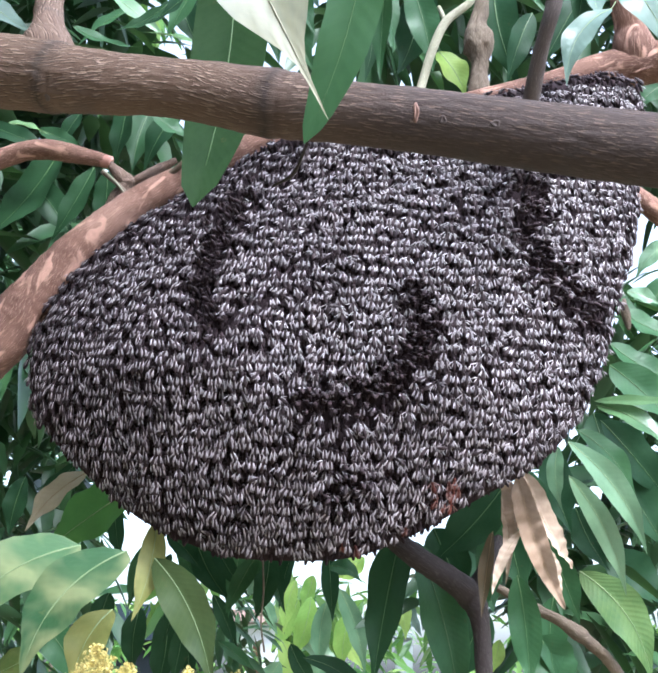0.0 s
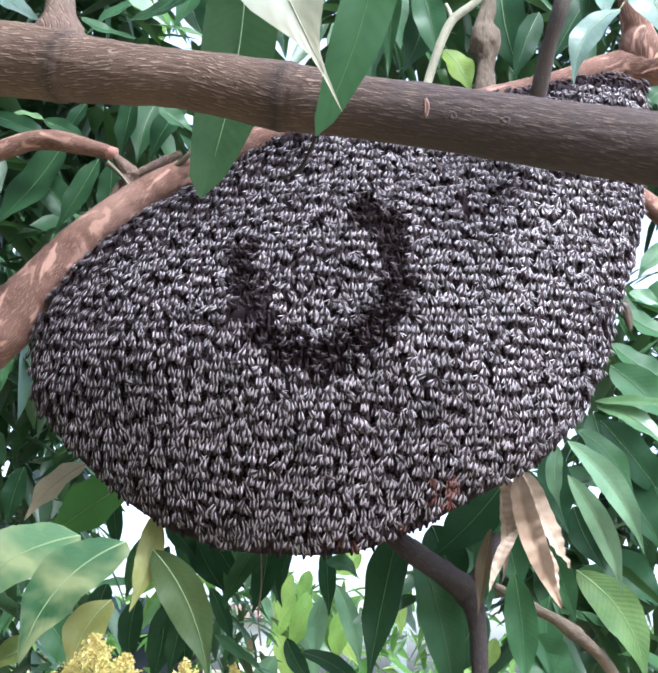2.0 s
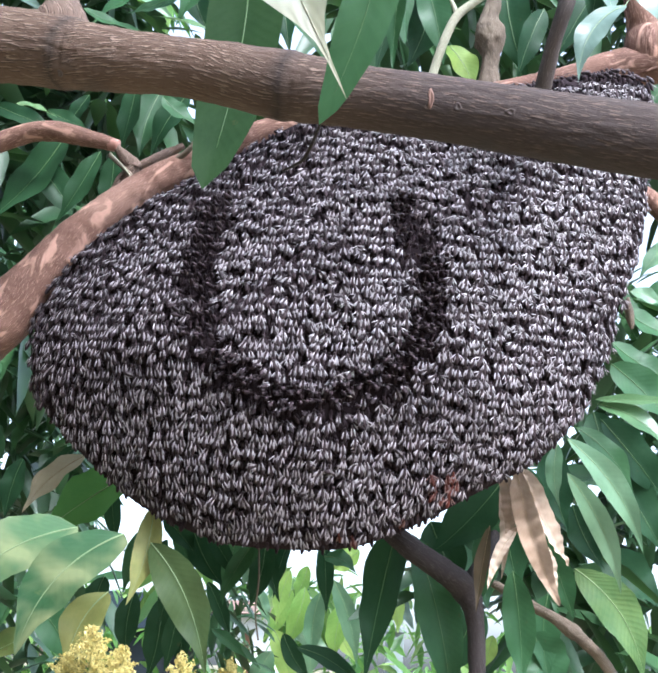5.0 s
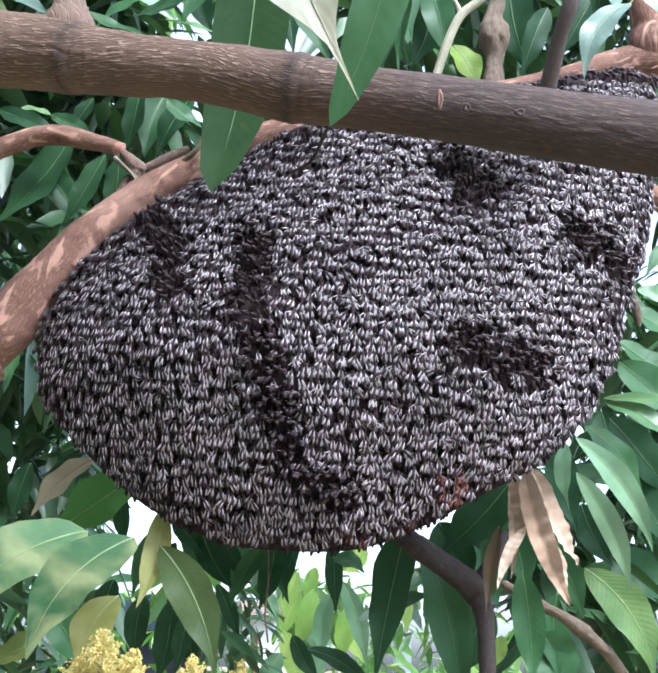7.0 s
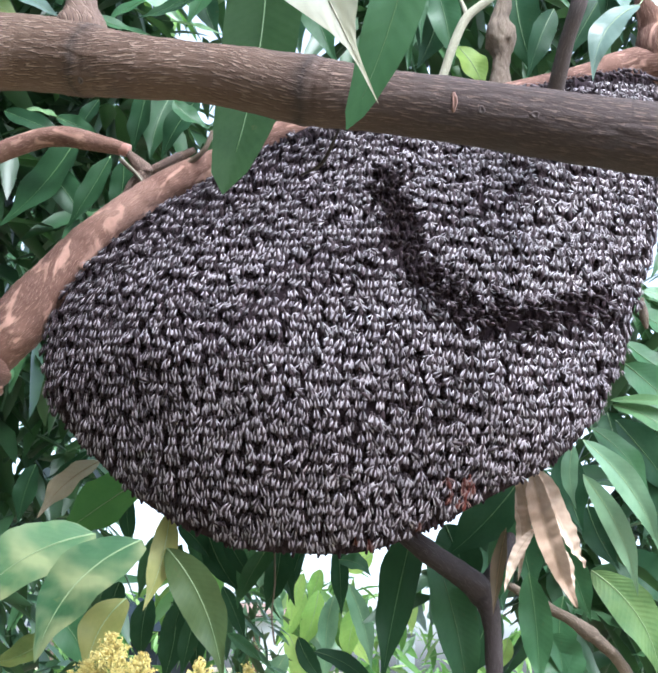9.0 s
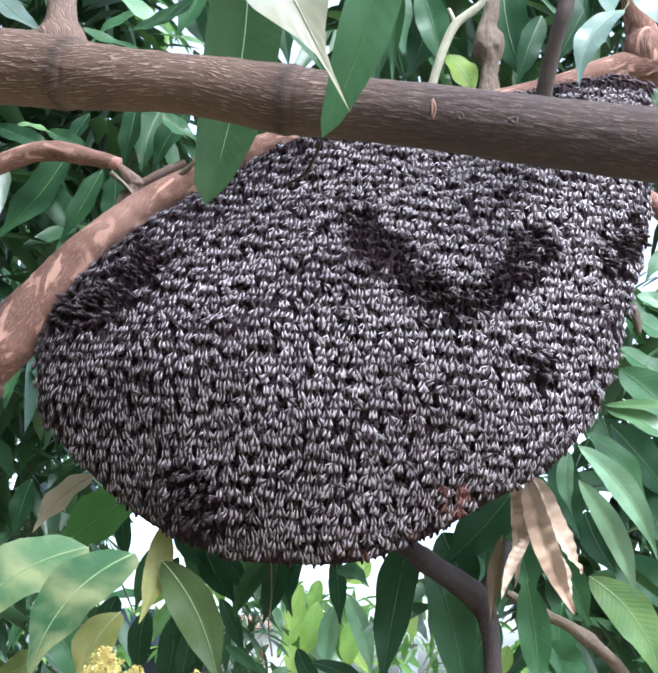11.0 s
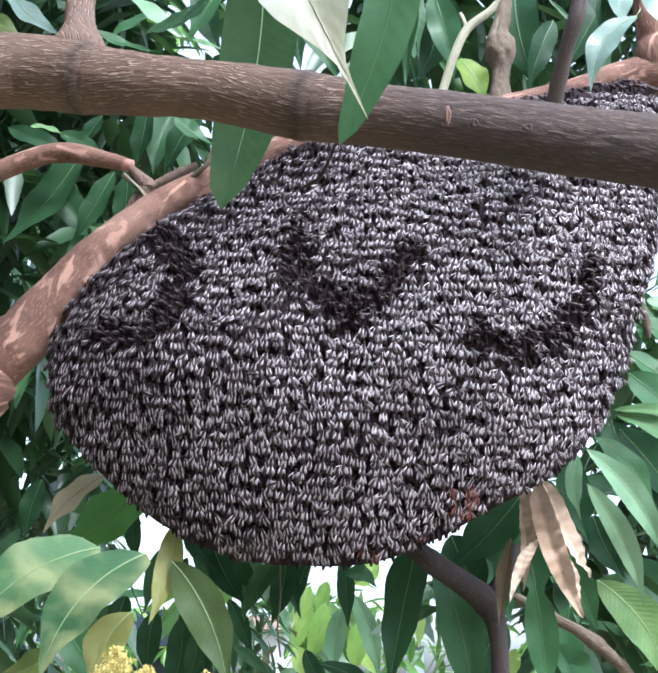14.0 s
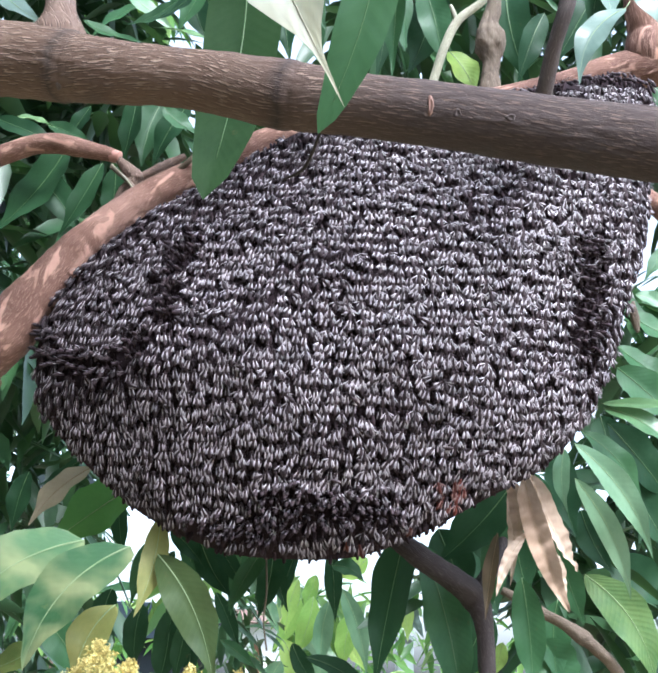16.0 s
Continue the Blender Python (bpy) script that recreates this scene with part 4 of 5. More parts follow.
leaf((0.4362, 1.75, 2.1833), (0.55, 1.75, 2.1153), 0.0517, LEAF_MID, face=(0, -1, 0.6))
leaf((0.6158, 2, 2.4609), (0.5479, 2, 2.3842), 0.0373, LEAF_LIGHT)
leaf((0.4806, 1.8, 2.2869), (0.5345, 1.8, 2.2651), 0.03, LEAF_LIGHT)
leaf((0.5815, 1.9, 2.3551), (0.4945, 1.9, 2.2604), 0.0494, LEAF_MID)
leaf((0.3532, 1.65, 1.8247), (0.4496, 1.68, 1.6746), 0.0671, LEAF_QUILT, face=(-0.2, -1, 0.6), sag=0.01, sway=-0.02, fold=0.15, ruffle=0.05, label="yellow-green leaf with quilted veins")
leaf((0.3082, 1.6, 1.8534), (0.3452, 1.62, 1.7547), 0.0411, LEAF_MID, face=(-0.3, -1, 0.3))
leaf((0.3802, 1.8, 1.9357), (0.4269, 1.8, 1.8392), 0.0533, LEAF_DARK)
leaf((0.4327, 1.85, 1.8701), (0.5261, 1.85, 1.787), 0.0755, LEAF_DARK)
# dry leaves
DRY = dict(label="dry curled tan leaf hanging in a bunch", rib=MIDRIB_DRY, crinkle=0.12)
leaf((0.2313, 1.47, 1.9241), (0.2402, 1.48, 1.8393), 0.0226, LEAF_DRY, face=(-0.5, -1, 0), sway=-0.004, fold=0.45, ruffle=0.1, twist=-25, tail=0.0, blunt=0.5, **DRY)
leaf((0.246, 1.45, 1.921), (0.2974, 1.46, 1.7613), 0.0333, LEAF_DRY, face=(-0.3, -1, 0.2), sag=0.006, sway=0.006, fold=0.55, ruffle=0.08, twist=20, tail=0.15, blunt=0.55, **DRY)
leaf((0.2599, 1.49, 1.9302), (0.316, 1.5, 1.8127), 0.0311, LEAF_DRY, face=(0.3, -1, 0.2), sway=0.008, fold=0.6, ruffle=0.1, twist=25, tail=0.1, blunt=0.6, **DRY)
leaf((0.2514, 1.455, 1.8554), (0.2099, 1.45, 1.7763), 0.0161, LEAF_DRY, face=(-0.4, -1, 0), sway=0.006, fold=0.5, ruffle=0.16, twist=50, tail=0.1, **DRY)
leaf((0.2587, 1.48, 1.8494), (0.2961, 1.48, 1.7709), 0.0268, LEAF_DRY, face=(0.2, -1, 0), sway=-0.006, fold=0.4, twist=20, tail=0.1, **DRY)
leaf((0.234, 1.5, 1.9103), (0.2341, 1.51, 1.7938), 0.0161, LEAF_DRY, face=(-0.6, -1, 0), fold=0.6, ruffle=0.1, twist=40, tail=0.2, **DRY)
leaf((0.219, 1.5, 1.8584), (0.202, 1.5, 1.7517), 0.0207, LEAF_BROWN, face=(-0.5, -1, 0.1), fold=0.5, ruffle=0.1, twist=30, rib=MIDRIB_DRY, label="browning curled leaf")
# below the comb
leaf((0.1055, 1.55, 1.8613), (0.0683, 1.55, 1.6635), 0.0595, LEAF_DARK, face=(-0.4, -1, 0.1), sway=0.004, peak=0.62)
leaf((0.1272, 1.6, 1.8552), (0.1837, 1.6, 1.6232), 0.0674, LEAF_MID, face=(0.3, -1, 0.2), sway=-0.004)
leaf((0.1535, 1.65, 1.8804), (0.1994, 1.65, 1.7818), 0.0667, LEAF_DARK, face=(0, -1, 0.3))
leaf((0.1981, 1.75, 1.9129), (0.2454, 1.75, 1.7706), 0.0872, LEAF_DARK, face=(0.2, -1, 0.3))
leaf((0.2657, 1.8, 1.9539), (0.2997, 1.8, 1.7929), 0.0799, LEAF_DARK, face=(-0.2, -1, 0.3))
leaf((0.3256, 1.8, 1.9681), (0.3335, 1.8, 1.8377), 0.06, LEAF_DARK, face=(0.3, -1, 0.3))
leaf((0.1943, 1.8, 1.8355), (0.1768, 1.8, 1.7286), 0.0666, LEAF_DARK)
leaf((0.3416, 1.8, 1.7999), (0.3423, 1.8, 1.6711), 0.0533, LEAF_MID)
leaf((0.2325, 1.6, 1.9157), (0.2134, 1.62, 1.7551), 0.0469, LEAF_MID, face=(0.2, -1, 0.2))
leaf((0.2018, 1.65, 1.905), (0.2356, 1.65, 1.8228), 0.0485, LEAF_DARK)
leaf((0.2638, 1.62, 1.8149), (0.2755, 1.62, 1.6612), 0.0476, LEAF_MID, face=(-0.2, -1, 0.2))
leaf((0.2331, 1.75, 1.7765), (0.1879, 1.75, 1.6686), 0.0646, LEAF_DARK)
leaf((0.3201, 1.8, 1.7435), (0.3668, 1.8, 1.6596), 0.0799, LEAF_MID)
leaf((-0.1523, 1.6, 1.8636), (-0.0961, 1.6, 1.7792), 0.027, LEAF_DARK)
leaf((-0.0756, 1.6, 1.8475), (-0.1298, 1.6, 1.762), 0.027, LEAF_MID)
leaf((-0.0712, 1.65, 1.8502), (-0.0503, 1.65, 1.7604), 0.0267, LEAF_DARK)
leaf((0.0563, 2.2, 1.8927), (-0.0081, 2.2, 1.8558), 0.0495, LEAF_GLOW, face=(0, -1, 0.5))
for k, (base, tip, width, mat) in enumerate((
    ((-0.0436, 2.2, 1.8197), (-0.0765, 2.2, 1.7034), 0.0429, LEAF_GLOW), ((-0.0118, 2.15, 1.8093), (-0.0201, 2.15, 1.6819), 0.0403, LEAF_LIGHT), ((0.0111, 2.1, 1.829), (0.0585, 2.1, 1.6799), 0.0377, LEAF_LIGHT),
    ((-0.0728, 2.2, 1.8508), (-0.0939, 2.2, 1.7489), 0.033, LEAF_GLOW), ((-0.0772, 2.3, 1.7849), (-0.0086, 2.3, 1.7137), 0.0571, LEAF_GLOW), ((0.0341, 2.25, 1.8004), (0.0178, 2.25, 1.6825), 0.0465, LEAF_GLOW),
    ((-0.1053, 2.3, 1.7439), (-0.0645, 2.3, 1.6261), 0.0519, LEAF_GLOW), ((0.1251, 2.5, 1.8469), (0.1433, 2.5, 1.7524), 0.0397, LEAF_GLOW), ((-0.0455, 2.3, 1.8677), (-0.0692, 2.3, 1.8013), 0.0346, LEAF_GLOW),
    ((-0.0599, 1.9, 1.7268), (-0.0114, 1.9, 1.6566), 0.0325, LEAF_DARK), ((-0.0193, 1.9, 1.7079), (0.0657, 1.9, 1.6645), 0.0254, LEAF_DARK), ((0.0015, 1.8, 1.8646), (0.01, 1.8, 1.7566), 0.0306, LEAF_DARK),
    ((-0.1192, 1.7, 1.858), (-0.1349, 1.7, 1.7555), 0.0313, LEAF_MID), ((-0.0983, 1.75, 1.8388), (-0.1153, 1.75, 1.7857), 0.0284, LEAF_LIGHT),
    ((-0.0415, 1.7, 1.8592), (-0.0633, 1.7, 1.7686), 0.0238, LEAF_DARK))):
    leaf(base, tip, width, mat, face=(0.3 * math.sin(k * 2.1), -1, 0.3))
# under the comb, in the shade, part of it put into the dark greens
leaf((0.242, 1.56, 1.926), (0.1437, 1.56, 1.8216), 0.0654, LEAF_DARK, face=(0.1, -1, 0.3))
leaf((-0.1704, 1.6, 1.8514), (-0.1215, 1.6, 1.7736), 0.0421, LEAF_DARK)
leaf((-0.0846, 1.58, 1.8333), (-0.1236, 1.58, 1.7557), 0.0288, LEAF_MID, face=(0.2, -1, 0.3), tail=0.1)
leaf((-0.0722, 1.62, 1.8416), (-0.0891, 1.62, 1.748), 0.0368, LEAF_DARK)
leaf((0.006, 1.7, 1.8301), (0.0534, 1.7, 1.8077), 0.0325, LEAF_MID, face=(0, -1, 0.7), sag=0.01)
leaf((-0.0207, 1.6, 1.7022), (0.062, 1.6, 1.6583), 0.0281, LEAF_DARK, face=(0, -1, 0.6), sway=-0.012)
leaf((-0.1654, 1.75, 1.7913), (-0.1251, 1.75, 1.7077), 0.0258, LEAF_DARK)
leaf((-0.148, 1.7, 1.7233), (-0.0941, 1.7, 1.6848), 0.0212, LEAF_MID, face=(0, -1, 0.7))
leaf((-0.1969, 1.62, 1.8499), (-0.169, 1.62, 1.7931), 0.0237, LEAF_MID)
leaf((-0.1357, 1.395, 1.7497), (-0.0945, 1.395, 1.6509), 0.0121, LEAF_SILVER, face=(0.6, -1, 0.2), sway=0.006, fold=0.3, twist=20)
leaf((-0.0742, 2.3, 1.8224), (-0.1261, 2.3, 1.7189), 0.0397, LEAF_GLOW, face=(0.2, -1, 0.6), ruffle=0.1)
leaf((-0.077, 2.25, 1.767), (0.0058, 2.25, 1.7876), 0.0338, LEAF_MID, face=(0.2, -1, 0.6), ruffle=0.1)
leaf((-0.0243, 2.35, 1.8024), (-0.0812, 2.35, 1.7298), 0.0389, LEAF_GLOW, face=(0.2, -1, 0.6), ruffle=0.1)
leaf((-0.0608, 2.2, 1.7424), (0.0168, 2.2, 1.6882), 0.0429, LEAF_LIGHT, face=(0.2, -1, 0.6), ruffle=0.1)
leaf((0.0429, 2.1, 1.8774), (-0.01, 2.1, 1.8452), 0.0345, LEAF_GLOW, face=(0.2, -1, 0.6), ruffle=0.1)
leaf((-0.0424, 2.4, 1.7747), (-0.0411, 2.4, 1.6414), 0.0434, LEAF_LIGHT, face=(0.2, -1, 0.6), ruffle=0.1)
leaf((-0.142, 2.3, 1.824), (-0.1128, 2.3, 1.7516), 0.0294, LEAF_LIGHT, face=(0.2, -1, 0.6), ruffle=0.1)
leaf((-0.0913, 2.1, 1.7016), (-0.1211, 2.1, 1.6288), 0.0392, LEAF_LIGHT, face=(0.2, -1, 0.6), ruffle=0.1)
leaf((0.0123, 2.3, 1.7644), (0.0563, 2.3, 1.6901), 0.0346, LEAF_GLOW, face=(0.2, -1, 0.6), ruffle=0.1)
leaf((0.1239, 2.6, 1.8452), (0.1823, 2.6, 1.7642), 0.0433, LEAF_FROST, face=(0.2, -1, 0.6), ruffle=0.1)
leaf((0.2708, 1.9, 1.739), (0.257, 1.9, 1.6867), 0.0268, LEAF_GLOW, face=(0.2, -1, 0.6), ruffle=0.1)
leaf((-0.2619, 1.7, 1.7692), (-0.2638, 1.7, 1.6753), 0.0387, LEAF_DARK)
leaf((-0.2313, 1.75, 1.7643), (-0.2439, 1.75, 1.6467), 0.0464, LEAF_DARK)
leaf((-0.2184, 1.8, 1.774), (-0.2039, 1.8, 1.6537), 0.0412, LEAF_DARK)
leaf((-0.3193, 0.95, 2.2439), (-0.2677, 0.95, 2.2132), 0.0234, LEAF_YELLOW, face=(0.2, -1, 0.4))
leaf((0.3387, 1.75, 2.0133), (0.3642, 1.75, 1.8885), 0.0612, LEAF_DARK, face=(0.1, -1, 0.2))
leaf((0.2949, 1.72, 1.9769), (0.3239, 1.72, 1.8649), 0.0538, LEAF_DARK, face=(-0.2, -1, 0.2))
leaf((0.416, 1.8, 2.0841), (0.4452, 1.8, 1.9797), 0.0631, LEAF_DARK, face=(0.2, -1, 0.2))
# fallen twig that leans on the curtain
twig([(0.0244, 0.75, 2.0185, 0.001), (0.0188, 0.78, 2.0227, 0.001), (0.0141, 0.8, 2.0229, 0.0012), (0.0064, 0.82, 2.0196, 0.0014), (-0.0087, 0.84, 2.0207, 0.0008)], BARK_DARK, "thin grey twig", around=10)
# lower left
leaf((-0.1649, 1.15, 1.7902), (-0.2387, 1.1, 1.6764), 0.0697, LEAF_DAPPLED, face=(-0.1, -1, 0.7), sag=0.012, sway=0.014, fold=0.12, ruffle=0.03, tail=0.35, blunt=0.62, peak=0.72, twist=8, label="large glossy green leaf with sun dapples painted in pale yellow")
leaf((-0.222, 1.2, 1.7998), (-0.327, 1.15, 1.7145), 0.0787, LEAF_DAPPLED, face=(0.1, -1, 0.8), sag=0.012, sway=0.01, fold=0.12, ruffle=0.03, tail=0.1, blunt=0.6, twist=8, label="large glossy green leaf with sun dapples painted in pale yellow")
leaf((-0.1809, 1.18, 1.7381), (-0.2063, 1.15, 1.6641), 0.0431, LEAF_YELLOW, face=(0, -1, 0.5), sag=0.01)
leaf((-0.2506, 1.2, 1.7058), (-0.3139, 1.2, 1.673), 0.0342, LEAF_YELLOW, face=(0, -1, 0.8))
leaf((-0.1913, 1.42, 1.8535), (-0.2073, 1.39, 1.7358), 0.0345, LEAF_YELLOW, face=(0.2, -1, 0.2), sway=-0.006)
leaf((-0.187, 1.4, 1.8085), (-0.1087, 1.38, 1.6626), 0.0557, LEAF_OLIVE, face=(-0.3, -1, 0.4), sag=0.01, sway=-0.015)
leaf((-0.1805, 1.6, 1.7445), (-0.1925, 1.6, 1.6629), 0.0293, LEAF_DARK)
leaf((-0.3007, 1.5, 1.9261), (-0.3753, 1.5, 1.849), 0.038, LEAF_TAN, face=(0, -1, 0.5), sway=0.008, ruffle=0.1, label="withered tan leaf with a ragged edge", rib=MIDRIB_DRY)
leaf((-0.2507, 1.53, 1.9088), (-0.3493, 1.53, 1.8338), 0.0752, LEAF_FRESH, face=(0, -1, 0.3), tail=0.2, blunt=0.6)
leaf((-0.3269, 1.55, 1.9493), (-0.3869, 1.55, 1.9079), 0.0181, LEAF_DARK, face=(0, -1, 0.5))
leaf((-0.5111, 1.9, 1.9879), (-0.5293, 1.9, 1.8881), 0.0424, LEAF_DARK)
leaf((-0.2723, 1.55, 1.7784), (-0.2782, 1.55, 1.714), 0.034, LEAF_DARK)
leaf((-0.211, 1.6, 1.8627), (-0.1612, 1.6, 1.8119), 0.0293, LEAF_DARK)
leaf((-0.2908, 1.62, 1.9056), (-0.276, 1.62, 1.8234), 0.0262, LEAF_DARK)
leaf((-0.2404, 1.6, 1.845), (-0.2575, 1.6, 1.7598), 0.027, LEAF_MID)
leaf((-0.2124, 1.65, 1.8391), (-0.2423, 1.65, 1.7917), 0.0182, LEAF_DARK)
leaf((-0.2137, 1.7, 1.82), (-0.2257, 1.7, 1.7187), 0.0276, LEAF_DARK)
leaf((-0.2871, 1.3, 1.734), (-0.2304, 1.3, 1.6656), 0.042, LEAF_MID)


# flower panicle: a branched stalk with many small yellow buds
s = Shade("yellow_blossom")
s.colour(s.mix(s.noise(s.coords("Object"), 200, 3), (0.6, 0.47, 0.12), (0.82, 0.72, 0.32)))
s.set(Roughness=0.7)
BLOSSOM = s.mat


def panicle(base, height, spread, seed, sprays):
    """A stalk with side sprays that carry small irregular blossoms."""
    rng = np.random.default_rng(seed)
    b = Vector(base)
    stalk = on_tree(limb("flower_stalk", [(*base, 0.0016), (b.x + 0.003, b.y, b.z + height * 0.5, 0.0012), (b.x - 0.002, b.y, b.z + height, 0.0006)], STALK, tree, "branched flower head of small yellow blossoms", around=6, steps=4))
    bm = bmesh.new()
    for k in range(sprays):
        f = (k + 0.5) / sprays
        a = k * 2.4 + rng.normal(0, 0.3)
        reach = spread * (1.15 - f) * rng.uniform(0.6, 1.1)
        start = b + Vector((0, 0, f * height))
        tip = start + Vector((math.cos(a) * reach, math.sin(a) * reach, reach * rng.uniform(0.2, 0.7)))
        limb("spray", [(*start, 0.0006), (*(start.lerp(tip, 0.5) + Vector((0, 0, -0.002))), 0.0005), (*tip, 0.0003)], STALK, stalk, around=5, steps=3, rough=0.0)
        for q in range(int(26 * reach / spread) + 10):
            u = rng.uniform(0.2, 1.05)
            c = start.lerp(tip, u) + Vector(rng.normal(0, 0.0022 * (1.2 - 0.5 * u), 3))
            size = rng.uniform(0.0006, 0.0011)
            for petal in range(3):
                v = [bm.verts.new(c + Vector(rng.normal(0, size, 3))) for _ in range(4)]
                for w in ((0, 1, 2), (0, 2, 3), (0, 3, 1), (1, 3, 2)):
                    bm.faces.new([v[n] for n in w])
    got = part("blossom", bm, BLOSSOM, stalk, smooth=False)
    got["kind"] = "stuff"


s = Shade("flower_stalk")
s.colour(s.mix(s.noise(s.coords("Object"), 90, 2), (0.42, 0.4, 0.12), (0.6, 0.52, 0.2)))
s.set(Roughness=0.6)
STALK = s.mat
panicle((-0.1677, 1.08, 1.661), 0.0396, 0.0283, 1, 34)
panicle((-0.1468, 1.1, 1.6581), 0.0289, 0.0185, 2, 22)
panicle((-0.1914, 1.1, 1.6563), 0.0231, 0.0154, 4, 16)
panicle((-0.1237, 1.3, 1.6558), 0.0279, 0.0195, 3, 16)
panicle((-0.0945, 1.5, 1.6587), 0.0218, 0.0163, 5, 12)

# crowns of leaves behind, and unseen ones beside and above that block light
# two tone sets put shade and sunlight into the foliage colours
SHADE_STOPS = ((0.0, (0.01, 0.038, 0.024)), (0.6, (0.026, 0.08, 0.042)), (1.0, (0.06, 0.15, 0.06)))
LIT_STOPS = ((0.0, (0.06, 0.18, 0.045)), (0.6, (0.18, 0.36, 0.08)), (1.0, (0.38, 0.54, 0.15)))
CROWN_SHADE = island_leaf_material("shade_toned_foliage", SHADE_STOPS, 0.14)
CROWN_LIT = island_leaf_material("light_toned_foliage", LIT_STOPS, 0.48)
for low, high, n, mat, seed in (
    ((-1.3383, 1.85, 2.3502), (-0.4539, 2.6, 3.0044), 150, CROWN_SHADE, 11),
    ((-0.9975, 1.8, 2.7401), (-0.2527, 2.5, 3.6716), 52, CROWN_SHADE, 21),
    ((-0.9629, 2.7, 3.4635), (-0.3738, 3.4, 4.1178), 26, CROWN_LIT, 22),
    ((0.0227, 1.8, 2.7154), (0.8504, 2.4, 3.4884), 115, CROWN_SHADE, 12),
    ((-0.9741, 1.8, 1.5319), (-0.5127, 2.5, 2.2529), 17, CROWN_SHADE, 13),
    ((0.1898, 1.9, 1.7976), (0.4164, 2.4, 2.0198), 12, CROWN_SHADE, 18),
    # out of view: foliage added at the left and overhead to block light
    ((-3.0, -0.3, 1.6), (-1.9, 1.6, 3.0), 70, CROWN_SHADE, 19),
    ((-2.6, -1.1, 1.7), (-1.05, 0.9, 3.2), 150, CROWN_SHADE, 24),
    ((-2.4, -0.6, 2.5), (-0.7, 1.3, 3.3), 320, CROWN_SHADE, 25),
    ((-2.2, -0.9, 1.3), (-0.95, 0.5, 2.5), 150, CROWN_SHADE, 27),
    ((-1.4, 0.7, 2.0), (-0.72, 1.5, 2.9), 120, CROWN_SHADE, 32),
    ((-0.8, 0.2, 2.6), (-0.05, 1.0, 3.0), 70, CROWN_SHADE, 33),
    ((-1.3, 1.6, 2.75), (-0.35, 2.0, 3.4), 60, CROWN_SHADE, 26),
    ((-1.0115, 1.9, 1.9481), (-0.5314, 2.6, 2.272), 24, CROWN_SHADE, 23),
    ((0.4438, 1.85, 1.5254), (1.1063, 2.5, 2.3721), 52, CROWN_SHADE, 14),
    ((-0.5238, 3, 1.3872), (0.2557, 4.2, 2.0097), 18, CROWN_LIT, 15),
    # unseen canopy overhead, added to dim the sky and sun
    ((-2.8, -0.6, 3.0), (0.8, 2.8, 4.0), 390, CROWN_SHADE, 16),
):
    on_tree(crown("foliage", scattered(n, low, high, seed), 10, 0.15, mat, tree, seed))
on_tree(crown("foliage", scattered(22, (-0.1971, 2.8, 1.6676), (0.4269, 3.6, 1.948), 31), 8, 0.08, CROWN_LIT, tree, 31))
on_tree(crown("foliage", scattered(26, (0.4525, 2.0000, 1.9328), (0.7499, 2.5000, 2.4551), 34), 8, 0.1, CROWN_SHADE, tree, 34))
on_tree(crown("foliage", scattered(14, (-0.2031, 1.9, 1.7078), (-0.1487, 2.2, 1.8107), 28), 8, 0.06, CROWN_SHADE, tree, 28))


def shrub(x, y, height, spread, seed, n):
    t = new("shrub")
    t.location = (x, y, 0)
    tagged(t, "bushy green shrub behind the tree with a sunlit tone in its leaf colour", "shrub", group="shrubs behind")
    limb("stem", [(0, 0, -0.05, 0.05), (0.03, 0, height * 0.4, 0.03), (0, 0, height * 0.8, 0.015)], BARK_TWIG, t)
    rng = np.random.default_rng(seed)
    cs = [(rng.normal(0, 0.45) * spread, rng.normal(0, 0.45) * spread, height * rng.uniform(0.15, 1) ** 0.8) for _ in range(n)]
    crown("crown", cs, 11, 0.19, CROWN_LIT, t, seed)


def far_tree(x, y, height, spread, seed, mat, n):
    t = new("far_tree")
    t.location = (x, y, 0)
    tagged(t, "leafy green tree; those in front of the bees' tree are unseen light blockers", "tree", group="trees behind")
    limb("trunk", [(0, 0, -0.1, 0.16), (0.05, 0, height * 0.3, 0.12), (-0.05, 0.05, height * 0.6, 0.08), (0, 0, height * 0.9, 0.03)], BARK_TWIG, t)
    rng = np.random.default_rng(seed)
    cs = []
    while len(cs) < n:
        p = rng.uniform(-1, 1, 3)
        if p @ p < 1 and noise.noise(Vector(p) * 2.5 + Vector((seed, 0, 0))) > -0.15:
            cs.append((p[0] * spread, p[1] * spread, height * (0.55 + 0.45 * p[2])))
    crown("crown", cs, 11, 0.2, mat, t, seed)


